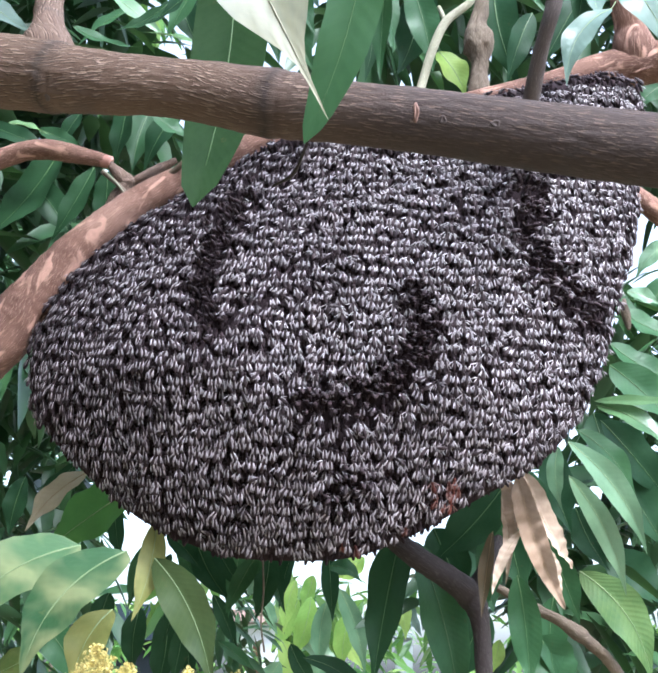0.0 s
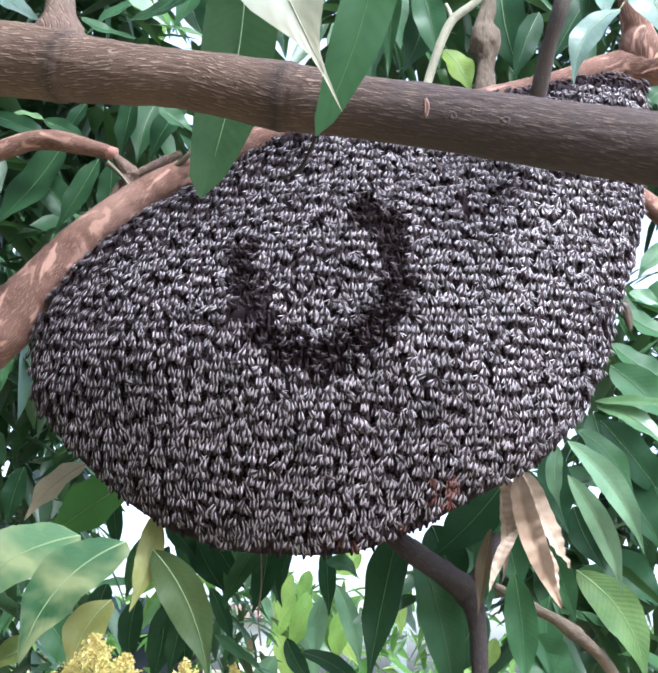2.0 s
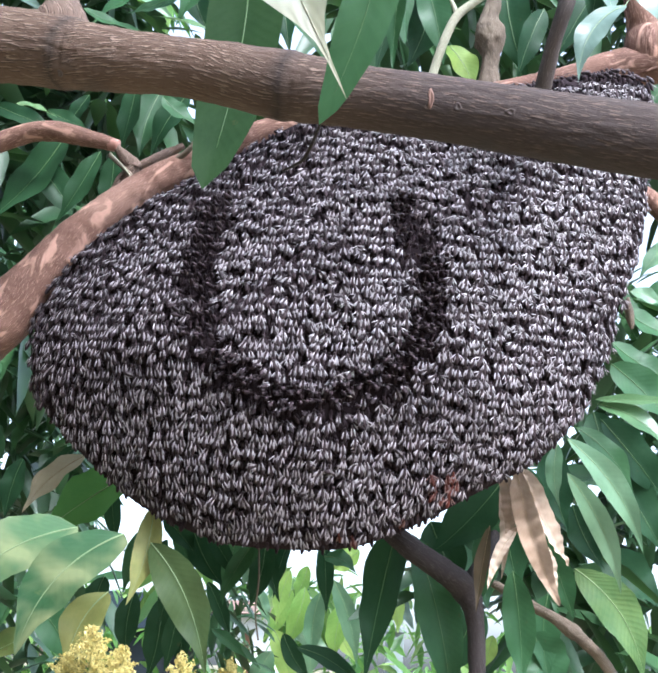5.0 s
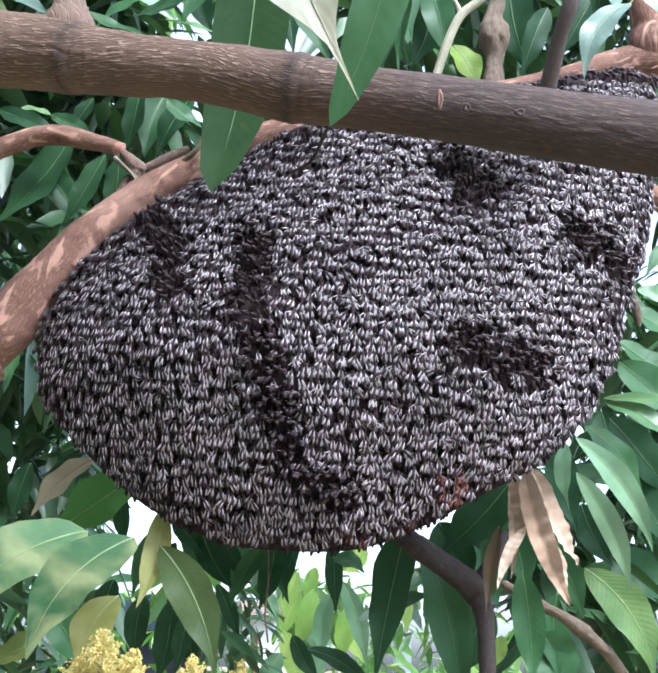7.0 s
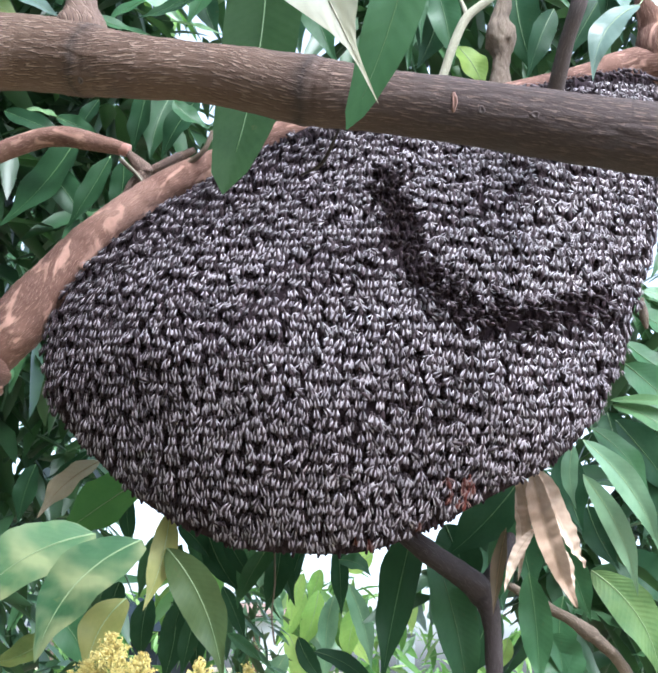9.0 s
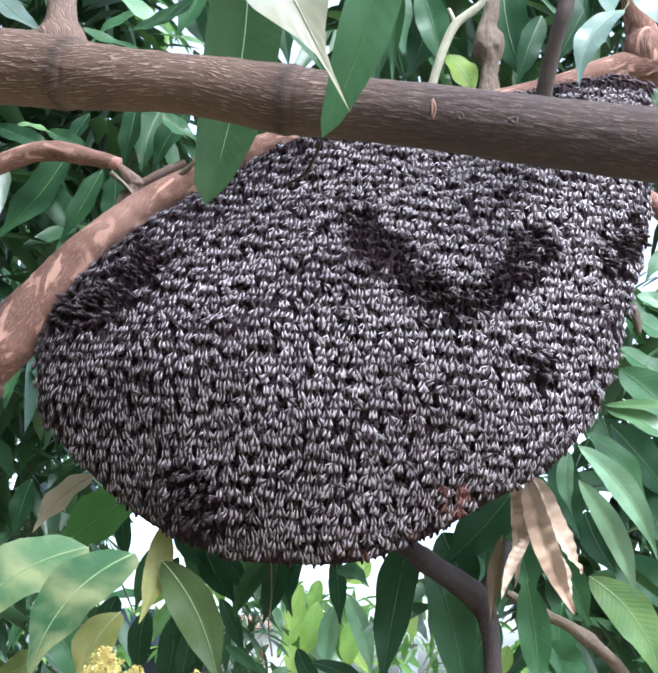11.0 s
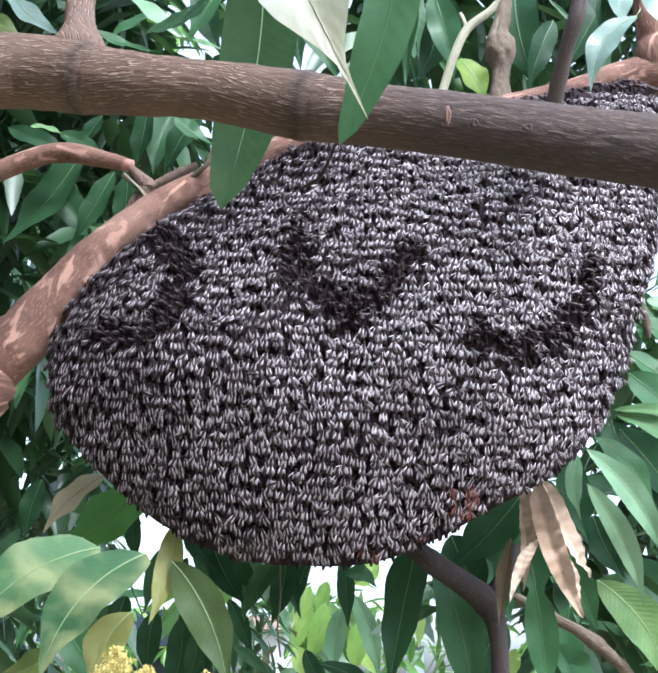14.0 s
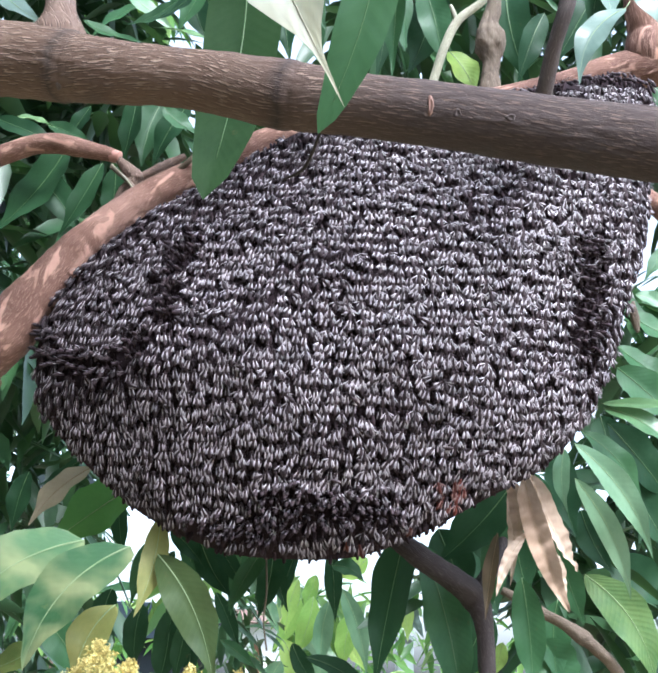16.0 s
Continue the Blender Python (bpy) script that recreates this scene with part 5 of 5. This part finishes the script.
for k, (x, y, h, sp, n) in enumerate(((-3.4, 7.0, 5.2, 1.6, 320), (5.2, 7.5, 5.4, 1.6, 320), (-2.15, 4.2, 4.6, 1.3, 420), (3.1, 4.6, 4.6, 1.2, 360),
    # unseen trees on the near side, added to block light from the front
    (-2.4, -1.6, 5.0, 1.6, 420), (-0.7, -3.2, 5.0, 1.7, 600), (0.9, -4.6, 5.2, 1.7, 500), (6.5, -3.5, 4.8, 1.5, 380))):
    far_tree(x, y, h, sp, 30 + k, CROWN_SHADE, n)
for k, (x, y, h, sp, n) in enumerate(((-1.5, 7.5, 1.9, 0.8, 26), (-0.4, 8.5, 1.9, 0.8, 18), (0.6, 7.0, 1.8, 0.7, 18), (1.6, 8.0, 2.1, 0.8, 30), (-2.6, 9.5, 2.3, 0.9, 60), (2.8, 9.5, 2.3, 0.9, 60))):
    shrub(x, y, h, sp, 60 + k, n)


# ---- far off: two small houses and a post ----
def plain(name, one, two, rough=0.8, scale=6):
    s = Shade(name)
    s.colour(s.mix(s.noise(s.coords("Object"), scale, 5, 0.65), one, two))
    s.set(Roughness=rough)
    s.bsdf.inputs["Specular IOR Level"].default_value = 0.2
    s.bump(s.noise(s.coords("Object"), 60, 4), 0.3, 0.004)
    return s.mat


def block(bm, low, high, lean=0.0):
    """A box; lean pushes its upper back edge further back."""
    v = [bm.verts.new((x, y + (lean if z > 0 else 0), (low[2], high[2])[z])) for z in (0, 1) for x, y in ((low[0], low[1]), (high[0], low[1]), (high[0], high[1]), (low[0], high[1]))]
    for f in ((3, 2, 1, 0), (4, 5, 6, 7), (0, 1, 5, 4), (1, 2, 6, 5), (2, 3, 7, 6), (3, 0, 4, 7)):
        bm.faces.new([v[k] for k in f])


def house(low, high, wall, roof, eave, label):
    """Four walls, a door opening's dark leaf, a window and a roof of overlapping sheets that slopes back."""
    (x0, y0, _), (x1, y1, z1) = low, high
    t = new("far_house")
    t.location = ((x0 + x1) / 2, (y0 + y1) / 2, 0)
    tagged(t, label, "house", group="houses far behind")
    w, d = (x1 - x0) / 2, (y1 - y0) / 2
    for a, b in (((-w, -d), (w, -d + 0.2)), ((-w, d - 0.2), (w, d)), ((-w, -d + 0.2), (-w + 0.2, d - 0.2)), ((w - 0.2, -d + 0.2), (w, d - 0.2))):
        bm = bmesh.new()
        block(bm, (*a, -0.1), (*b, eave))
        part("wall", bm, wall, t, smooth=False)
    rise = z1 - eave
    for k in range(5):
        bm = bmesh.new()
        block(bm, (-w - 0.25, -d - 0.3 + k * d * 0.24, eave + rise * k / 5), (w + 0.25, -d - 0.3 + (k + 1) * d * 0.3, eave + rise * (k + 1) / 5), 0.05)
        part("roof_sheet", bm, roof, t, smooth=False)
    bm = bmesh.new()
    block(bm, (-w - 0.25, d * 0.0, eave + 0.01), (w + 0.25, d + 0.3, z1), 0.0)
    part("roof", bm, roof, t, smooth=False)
    bm = bmesh.new()
    block(bm, (-w * 0.2, -d - 0.03, -0.05), (w * 0.2, -d - 0.004, min(2.0, eave - 0.15)))
    part("door", bm, DOOR_WOOD, t, smooth=False)


DOOR_WOOD = plain("brown_door_wood", (0.1, 0.05, 0.03), (0.18, 0.1, 0.06))
# near-black walls: the shade on them is put into their colour
house((-3.2617, 12, 1.6214), (-2.1588, 16, 2.4417), plain("shade_darkened_wall", (0.014, 0.019, 0.024), (0.026, 0.033, 0.04)), plain("dark_roof_sheet", (0.006, 0.011, 0.015), (0.016, 0.024, 0.031), 0.9), 1.9676, "low dark house with a blue-grey sheet roof")
house((-1.4196, 13, 1.6568), (-1.0037, 16, 2.4254), plain("whitewash", (0.66, 0.7, 0.72), (0.8, 0.82, 0.82)), plain("terracotta_roof", (0.13, 0.09, 0.075), (0.2, 0.14, 0.115)), 2.2065, "small whitewashed house with a terracotta roof")
post = new("concrete_post")
post.location = (0.2028, 4.5, 1.5745)
tagged(post, "grey concrete post with a wider cap", "post")
GREY = plain("grey_concrete", (0.16, 0.2, 0.2), (0.28, 0.31, 0.3), 0.9, 12)
bm = bmesh.new()
block(bm, (-0.0349, -0.0349, -post.location.z - 0.1), (0.0349, 0.0349, 0.2353))
bmesh.ops.bevel(bm, geom=bm.edges[:], offset=0.008, segments=2, affect="EDGES")
part("shaft", bm, GREY, post, smooth=False)
bm = bmesh.new()
block(bm, (-0.0436, -0.0436, 0.2353), (0.0436, 0.0436, 0.2615))
bmesh.ops.bevel(bm, geom=bm.edges[:], offset=0.008, segments=2, affect="EDGES")
part("cap", bm, GREY, post, smooth=False)


# ---- shimmering: bands of bees that flip their abdomens out, running outwards from a centre ----
WAVE_PACE = 0.32  # metres a second
waves = []


def wave(t, centre, *line, width=0.032):
    """At t seconds the band lies along line; it runs away from centre."""
    waves.append((t, np.array(centre), spline([*line], 5) if len(line) > 2 else np.array(line, float), width * 0.58))


wave(0.0, (-0.011, 2.200), (-0.095, 2.261), (-0.123, 2.200), (-0.135, 2.151), (-0.122, 2.093), width=0.03)
wave(0.0, (-0.011, 2.200), (0.111, 2.131), (0.123, 2.095), (0.106, 2.053), (0.077, 2.023), (0.033, 2.005), (-0.001, 2.010), width=0.034)
wave(0.0, (0.081, 2.201), (0.250, 2.274), (0.252, 2.213), (0.266, 2.169), (0.304, 2.138), (0.327, 2.117), width=0.034)
wave(0.0, (-0.011, 2.200), (0.049, 1.915), (0.021, 1.896), width=0.026)
wave(0.5, (0.021, 2.237), (-0.026, 2.253), (0.001, 2.225), (0.031, 2.270), width=0.028)
wave(0.5, (0.021, 2.237), (0.062, 2.254), (0.077, 2.226), width=0.028)
wave(0.5, (-0.019, 2.181), (-0.127, 2.038), (-0.120, 2.003), (-0.113, 1.963), width=0.032)
wave(0.5, (0.032, 2.182), (0.228, 2.162), (0.241, 2.120), (0.250, 2.079), (0.229, 2.043), width=0.03)
wave(1.0, (0.073, 2.177), (0.321, 2.253), (0.340, 2.226), width=0.026)
wave(1.0, (0.073, 2.177), (0.260, 2.066), (0.240, 2.035), width=0.024)
wave(1.5, (0.019, 2.166), (0.104, 2.261), (0.135, 2.223), (0.140, 2.158), (0.130, 2.105), (0.135, 2.063), (0.106, 2.027), (0.058, 2.006), (-0.000, 2.009), (-0.050, 2.028), width=0.038)
wave(1.5, (0.019, 2.166), (-0.050, 2.028), (-0.101, 2.052), (-0.157, 2.082), (-0.197, 2.081), width=0.04)
wave(1.5, (0.019, 2.166), (-0.102, 2.246), (-0.108, 2.174), (-0.115, 2.120), (-0.102, 2.078), width=0.026)
wave(1.5, (0.019, 2.166), (0.001, 2.265), (0.022, 2.237), width=0.026)
wave(1.5, (-0.125, 2.120), (-0.242, 2.187), (-0.207, 2.194), (-0.175, 2.178), width=0.026)
wave(1.5, (0.175, 2.127), (0.230, 2.160), (0.265, 2.182), (0.305, 2.188), (0.330, 2.167), (0.338, 2.130), width=0.032)
wave(1.5, (0.019, 2.166), (-0.131, 1.996), (-0.159, 1.970), (-0.171, 1.936), width=0.032)
wave(2.0, (-0.003, 2.151), (-0.096, 2.177), (-0.084, 2.126), (-0.055, 2.079), (-0.009, 2.052), (0.043, 2.068), (0.077, 2.110), (0.095, 2.159), (0.080, 2.210), (0.052, 2.234), width=0.03)
wave(2.5, (-0.024, 2.173), (-0.072, 2.158), (-0.051, 2.116), (-0.011, 2.104), (0.019, 2.116), width=0.03)
wave(2.5, (0.082, 2.176), (0.177, 2.256), (0.223, 2.252), (0.253, 2.225), width=0.03)
wave(2.5, (0.082, 2.176), (0.273, 2.029), (0.258, 1.989), (0.198, 1.922), width=0.026)
wave(2.5, (-0.069, 2.172), (-0.223, 2.215), (-0.254, 2.182), (-0.277, 2.135), width=0.03)
wave(2.5, (-0.069, 2.172), (-0.265, 2.144), (-0.250, 2.092), (-0.215, 2.046), width=0.03)
wave(3.0, (-0.001, 2.140), (-0.182, 2.145), (-0.170, 2.056), (-0.156, 1.981), (-0.074, 1.919), (0.029, 1.897), (0.128, 1.939), (0.192, 2.020), (0.200, 2.130), (0.164, 2.214), width=0.032)
wave(3.0, (-0.013, 2.188), (-0.045, 2.209), (-0.038, 2.171), (-0.011, 2.140), (0.019, 2.136), width=0.034)
wave(3.0, (0.008, 2.167), (-0.026, 2.248), (0.019, 2.278), (0.070, 2.285), (0.122, 2.276), width=0.026)
wave(3.5, (0.004, 2.137), (0.126, 2.255), (0.142, 2.201), (0.153, 2.147), (0.163, 2.095), (0.164, 2.039), (0.136, 1.988), (0.089, 1.943), (0.033, 1.907), width=0.03)
wave(3.5, (0.004, 2.137), (0.033, 1.907), (-0.028, 1.900), (-0.073, 1.931), (-0.119, 1.973), (-0.147, 2.017), (-0.163, 2.083), width=0.038)
wave(3.5, (0.081, 2.220), (0.050, 2.253), (0.046, 2.214), (0.067, 2.182), (0.081, 2.215), width=0.03)
wave(3.5, (0.083, 2.166), (0.299, 2.245), (0.334, 2.235), width=0.026)
wave(3.5, (-0.111, 2.054), (-0.329, 2.056), (-0.323, 2.006), width=0.03)
wave(4.0, (0.007, 2.136), (-0.076, 2.298), (-0.097, 2.189), (-0.096, 2.104), (-0.060, 2.036), (-0.018, 1.985), (0.034, 1.960), (0.085, 1.989), (0.122, 2.044), (0.134, 2.085), width=0.032)
wave(4.0, (0.025, 2.191), (0.216, 2.286), (0.233, 2.236), (0.253, 2.173), (0.292, 2.132), (0.331, 2.120), width=0.032)
# between the seen stretches the bands go on in the same manner
wave(4.5, (-0.006, 2.165), (-0.067, 2.184), (-0.054, 2.136), (-0.012, 2.101), (0.037, 2.118), (0.055, 2.167), (0.033, 2.210), width=0.03)
wave(4.5, (0.006, 2.138), (-0.154, 2.181), (-0.160, 2.079), (-0.103, 1.980), (-0.002, 1.907), (0.092, 1.925), width=0.032)
wave(5.0, (-0.006, 2.143), (-0.133, 2.226), (-0.146, 2.133), (-0.099, 2.031), (0.001, 1.994), (0.096, 2.038), (0.128, 2.137), (0.091, 2.233), width=0.032)
wave(5.5, (0.120, 2.251), (0.043, 2.259), (0.060, 2.199), (0.111, 2.168), (0.166, 2.192), (0.191, 2.247), width=0.032)
wave(5.5, (-0.008, 2.143), (-0.215, 2.147), (-0.205, 2.042), (-0.153, 1.954), (-0.082, 1.899), width=0.032)
wave(6.0, (0.465, 2.179), (0.004, 2.292), (-0.002, 2.186), (0.022, 2.081), (0.073, 2.012), (0.085, 1.934), width=0.034)
wave(6.0, (0.369, 2.230), (0.269, 2.238), (0.283, 2.163), (0.316, 2.111), width=0.03)
wave(6.5, (0.607, 2.177), (0.076, 2.279), (0.086, 2.191), (0.118, 2.149), (0.126, 2.080), (0.119, 2.012), width=0.036)
wave(6.5, (0.366, 2.224), (-0.225, 2.043), (-0.194, 2.030), (-0.138, 1.991), (-0.109, 1.940), (-0.079, 1.864), width=0.032)
wave(6.5, (0.366, 2.224), (0.251, 2.147), (0.265, 2.090), (0.278, 2.049), width=0.03)
wave(7.0, (0.517, 2.234), (-0.090, 2.186), (-0.092, 2.132), (-0.084, 2.080), (-0.067, 2.039), (-0.050, 1.995), (-0.042, 1.951), (-0.017, 1.918), (0.022, 1.881), width=0.038)
wave(7.0, (0.368, 2.231), (0.146, 2.298), (0.177, 2.281), (0.167, 2.259), width=0.04)
wave(7.0, (0.460, 2.127), (0.287, 2.212), (0.322, 2.197), (0.345, 2.171), width=0.034)
wave(7.0, (0.460, 2.127), (0.162, 2.072), (0.201, 2.053), (0.239, 2.044), width=0.04)
wave(7.0, (0.067, 2.169), (-0.226, 2.221), (-0.197, 2.183), (-0.185, 2.130), width=0.034)
wave(7.5, (0.547, 2.173), (0.006, 2.284), (-0.002, 2.181), (-0.046, 2.109), (-0.019, 2.055), (0.014, 2.002), (0.011, 1.937), (0.050, 1.875), width=0.034)
wave(7.5, (0.056, 2.164), (-0.288, 2.174), (-0.269, 2.131), width=0.03)
wave(7.5, (0.056, 2.164), (-0.254, 1.972), (-0.228, 1.953), width=0.03)
wave(8.0, (0.320, 2.332), (0.054, 2.246), (0.096, 2.203), (0.150, 2.175), (0.243, 2.192), (0.364, 2.238), width=0.034)
wave(8.0, (0.320, 2.332), (0.243, 2.186), (0.258, 2.118), (0.300, 2.068), width=0.03)
wave(8.0, (0.353, 1.966), (0.160, 1.960), (0.163, 2.019), (0.204, 2.040), (0.242, 2.046), (0.275, 2.027), width=0.032)
wave(8.5, (0.454, 2.178), (-0.109, 2.243), (-0.131, 2.169), (-0.112, 2.085), (-0.087, 2.017), (-0.090, 1.951), (-0.074, 1.888), width=0.034)
wave(8.5, (0.150, 2.337), (0.133, 2.296), (0.163, 2.280), width=0.03)
wave(8.5, (0.057, 2.222), (-0.166, 2.140), (-0.179, 2.087), (-0.219, 2.055), width=0.028)
wave(9.0, (0.263, 2.311), (0.058, 2.268), (0.090, 2.170), (0.150, 2.118), (0.233, 2.100), (0.307, 2.128), width=0.034)
wave(9.5, (0.511, 2.233), (-0.043, 2.279), (-0.058, 2.168), (-0.024, 2.064), (0.018, 1.975), (0.039, 1.894), width=0.034)
wave(9.5, (-0.240, 2.164), (-0.176, 2.187), (-0.173, 2.081), (-0.218, 2.018), width=0.03)
wave(10.0, (0.144, 2.283), (0.052, 2.265), (0.079, 2.194), (0.144, 2.163), (0.214, 2.196), width=0.034)
wave(10.0, (-0.043, 2.338), (-0.180, 1.933), (-0.116, 1.983), (-0.057, 1.965), (-0.016, 1.903), width=0.032)
wave(10.5, (0.517, 2.261), (-0.059, 2.271), (-0.084, 2.160), (-0.060, 2.066), (0.010, 2.002), (0.050, 1.920), width=0.034)
wave(10.5, (-0.262, 2.169), (-0.164, 2.143), (-0.178, 2.054), (-0.232, 1.997), width=0.03)
wave(11.0, (0.150, 2.265), (0.043, 2.225), (0.069, 2.187), (0.099, 2.161), (0.149, 2.124), (0.188, 2.145), (0.224, 2.172), (0.254, 2.205), width=0.036)
wave(11.0, (-0.239, 2.234), (-0.224, 2.179), (-0.247, 2.141), (-0.280, 2.114), (-0.310, 2.114), width=0.042)
wave(11.0, (-0.077, 2.075), (-0.156, 1.915), (-0.135, 1.882), (-0.152, 1.859), width=0.045)
wave(11.0, (0.150, 2.265), (0.244, 2.063), (0.253, 2.043), width=0.026)
wave(11.0, (0.150, 2.265), (0.369, 2.217), (0.343, 2.184), width=0.028)
wave(11.5, (0.517, 2.309), (-0.109, 2.209), (-0.112, 2.122), (-0.082, 2.067), (-0.028, 2.014), (-0.012, 1.936), (-0.036, 1.884), width=0.033)
wave(11.5, (-0.247, 2.189), (-0.120, 2.039), (-0.156, 1.985), (-0.178, 1.932), width=0.03)
wave(11.5, (0.156, 2.334), (0.115, 2.287), (0.155, 2.257), (0.197, 2.287), width=0.03)
wave(12.0, (0.521, 2.281), (-0.042, 2.277), (-0.044, 2.173), (-0.008, 2.089), (0.045, 2.035), (0.065, 1.970), (0.073, 1.919), width=0.034)
wave(12.0, (-0.289, 2.158), (-0.158, 2.143), (-0.166, 2.058), (-0.214, 2.003), (-0.265, 1.989), width=0.03)
wave(12.0, (0.215, 2.140), (0.059, 1.936), (0.091, 1.905), (0.165, 1.900), (0.220, 1.915), (0.285, 1.966), (0.326, 2.046), width=0.03)
wave(12.5, (0.168, 2.246), (0.056, 2.211), (0.067, 2.179), (0.097, 2.158), (0.122, 2.142), (0.161, 2.116), (0.206, 2.112), (0.245, 2.128), (0.281, 2.166), width=0.038)
wave(12.5, (-0.265, 2.185), (-0.219, 2.186), (-0.220, 2.137), (-0.253, 2.110), (-0.298, 2.103), width=0.05)
wave(13.0, (-0.043, 2.356), (-0.194, 1.939), (-0.134, 2.006), (-0.070, 2.029), (-0.016, 1.983), (0.025, 1.919), (0.063, 1.870), width=0.032)
wave(13.0, (0.217, 2.290), (0.206, 2.253), (0.246, 2.224), width=0.028)
wave(13.5, (-0.041, 2.295), (-0.117, 2.171), (-0.085, 2.129), (-0.053, 2.077), (-0.003, 2.052), (0.046, 2.052), (0.095, 2.048), (0.143, 2.019), (0.191, 1.995), (0.243, 1.996), width=0.042)
wave(13.5, (-0.241, 2.181), (-0.328, 2.036), (-0.287, 2.022), (-0.239, 2.038), (-0.192, 2.069), width=0.046)
wave(13.5, (0.322, 2.355), (0.288, 2.275), (0.318, 2.258), (0.348, 2.258), width=0.03)
wave(14.0, (0.015, 2.207), (-0.049, 2.214), (-0.039, 2.157), (0.008, 2.123), (0.048, 2.144), (0.082, 2.187), width=0.03)
wave(14.0, (0.232, 2.178), (0.166, 2.096), (0.193, 2.082), (0.245, 2.091), (0.285, 2.134), (0.300, 2.176), width=0.03)
wave(14.0, (-0.274, 2.170), (-0.214, 2.212), (-0.186, 2.160), (-0.216, 2.096), (-0.284, 2.081), width=0.03)
wave(14.5, (-0.047, 2.357), (-0.181, 1.935), (-0.148, 1.944), (-0.104, 1.938), (-0.074, 1.910), (-0.035, 1.892), (0.013, 1.875), (0.051, 1.872), (0.083, 1.878), width=0.045)
wave(14.5, (-0.244, 2.181), (-0.259, 2.132), (-0.224, 2.138), width=0.032)
wave(15.0, (0.013, 2.186), (-0.111, 2.205), (-0.101, 2.129), (-0.085, 2.051), (-0.042, 1.994), (0.036, 1.980), (0.100, 2.009), (0.138, 2.064), width=0.036)
wave(15.0, (0.164, 2.245), (0.144, 2.058), (0.187, 1.989), (0.231, 2.030), (0.268, 2.081), width=0.034)
wave(15.0, (-0.242, 2.180), (-0.216, 1.957), (-0.174, 1.983), (-0.137, 2.045), width=0.03)
wave(15.0, (0.164, 2.245), (0.305, 2.215), (0.318, 2.183), width=0.028)
wave(15.5, (0.097, 2.203), (0.061, 2.263), (0.101, 2.275), (0.127, 2.258), (0.102, 2.230), width=0.036)
wave(15.5, (0.097, 2.203), (0.037, 2.196), (0.038, 2.164), (0.063, 2.140), (0.093, 2.149), width=0.03)
wave(15.5, (-0.254, 2.141), (-0.130, 2.201), (-0.138, 2.114), (-0.196, 2.017), (-0.287, 2.001), width=0.026)
wave(16.0, (-0.232, 2.171), (-0.342, 2.062), (-0.319, 2.037), (-0.280, 2.038), (-0.246, 2.044), (-0.213, 2.065), width=0.032)
wave(16.0, (-0.230, 2.144), (-0.186, 2.097), (-0.181, 2.161), (-0.163, 2.194), width=0.024)
wave(16.0, (0.071, 2.177), (0.315, 2.198), (0.319, 2.161), (0.307, 2.108), (0.310, 2.078), width=0.03)
wave(16.0, (-0.034, 2.286), (-0.141, 1.849), (-0.103, 1.844), (-0.056, 1.852), (-0.020, 1.870), width=0.03)
wave(16.0, (-0.034, 2.286), (-0.055, 1.883), (-0.008, 1.875), (0.049, 1.872), (0.076, 1.877), width=0.04)


def far_from(line, pts):
    """Each point's distance to a polyline."""
    best = np.full(len(pts), 9.0)
    for a, b in zip(line, line[1:]):
        d = b - a
        t = np.clip(((pts - a) @ d) / (d @ d + 1e-12), 0, 1)
        best = np.minimum(best, np.hypot(*(pts - a - t[:, None] * d).T))
    return best


def motions():
    """Keys each bee that a band passes: it flips its abdomen out and lays it back."""
    rng = np.random.default_rng(9)
    spots = np.array([spot for *_, spot in bees])
    times = [round(0.1 * k, 1) for k in range(161)]
    up = np.zeros((len(bees), 161))
    slack = rng.normal(0, 0.006, len(bees))
    for t0, centre, line, half in waves:
        ways = line - centre
        ways /= np.linalg.norm(ways, axis=1)[:, None]
        for k, t in enumerate(times):
            if abs(t - t0) < 0.26:
                near = far_from(line + ways * (WAVE_PACE * (t - t0)), spots)
                up[:, k] = np.maximum(up[:, k], np.clip((half + slack - near) / 0.006 + 0.5, 0, 1))
    strength = np.clip(rng.normal(79, 6, len(bees)), 55, 87)
    still = rng.random(len(bees)) < 0.04
    for n, (bee, place, rest, _) in enumerate(bees):
        if still[n] or up[n].max() < 0.15:
            continue
        rows = []
        for k, t in enumerate(times):
            a = up[n, k]
            if k in (0, 160) or a > 0.05 or up[n, k - 1] > 0.05 or up[n, k + 1] > 0.05:
                rows.append((t, Matrix.Translation(place) @ rest @ pose(0, 0, 0, -strength[n] * a)))
        walk(bee, rows)


motions()
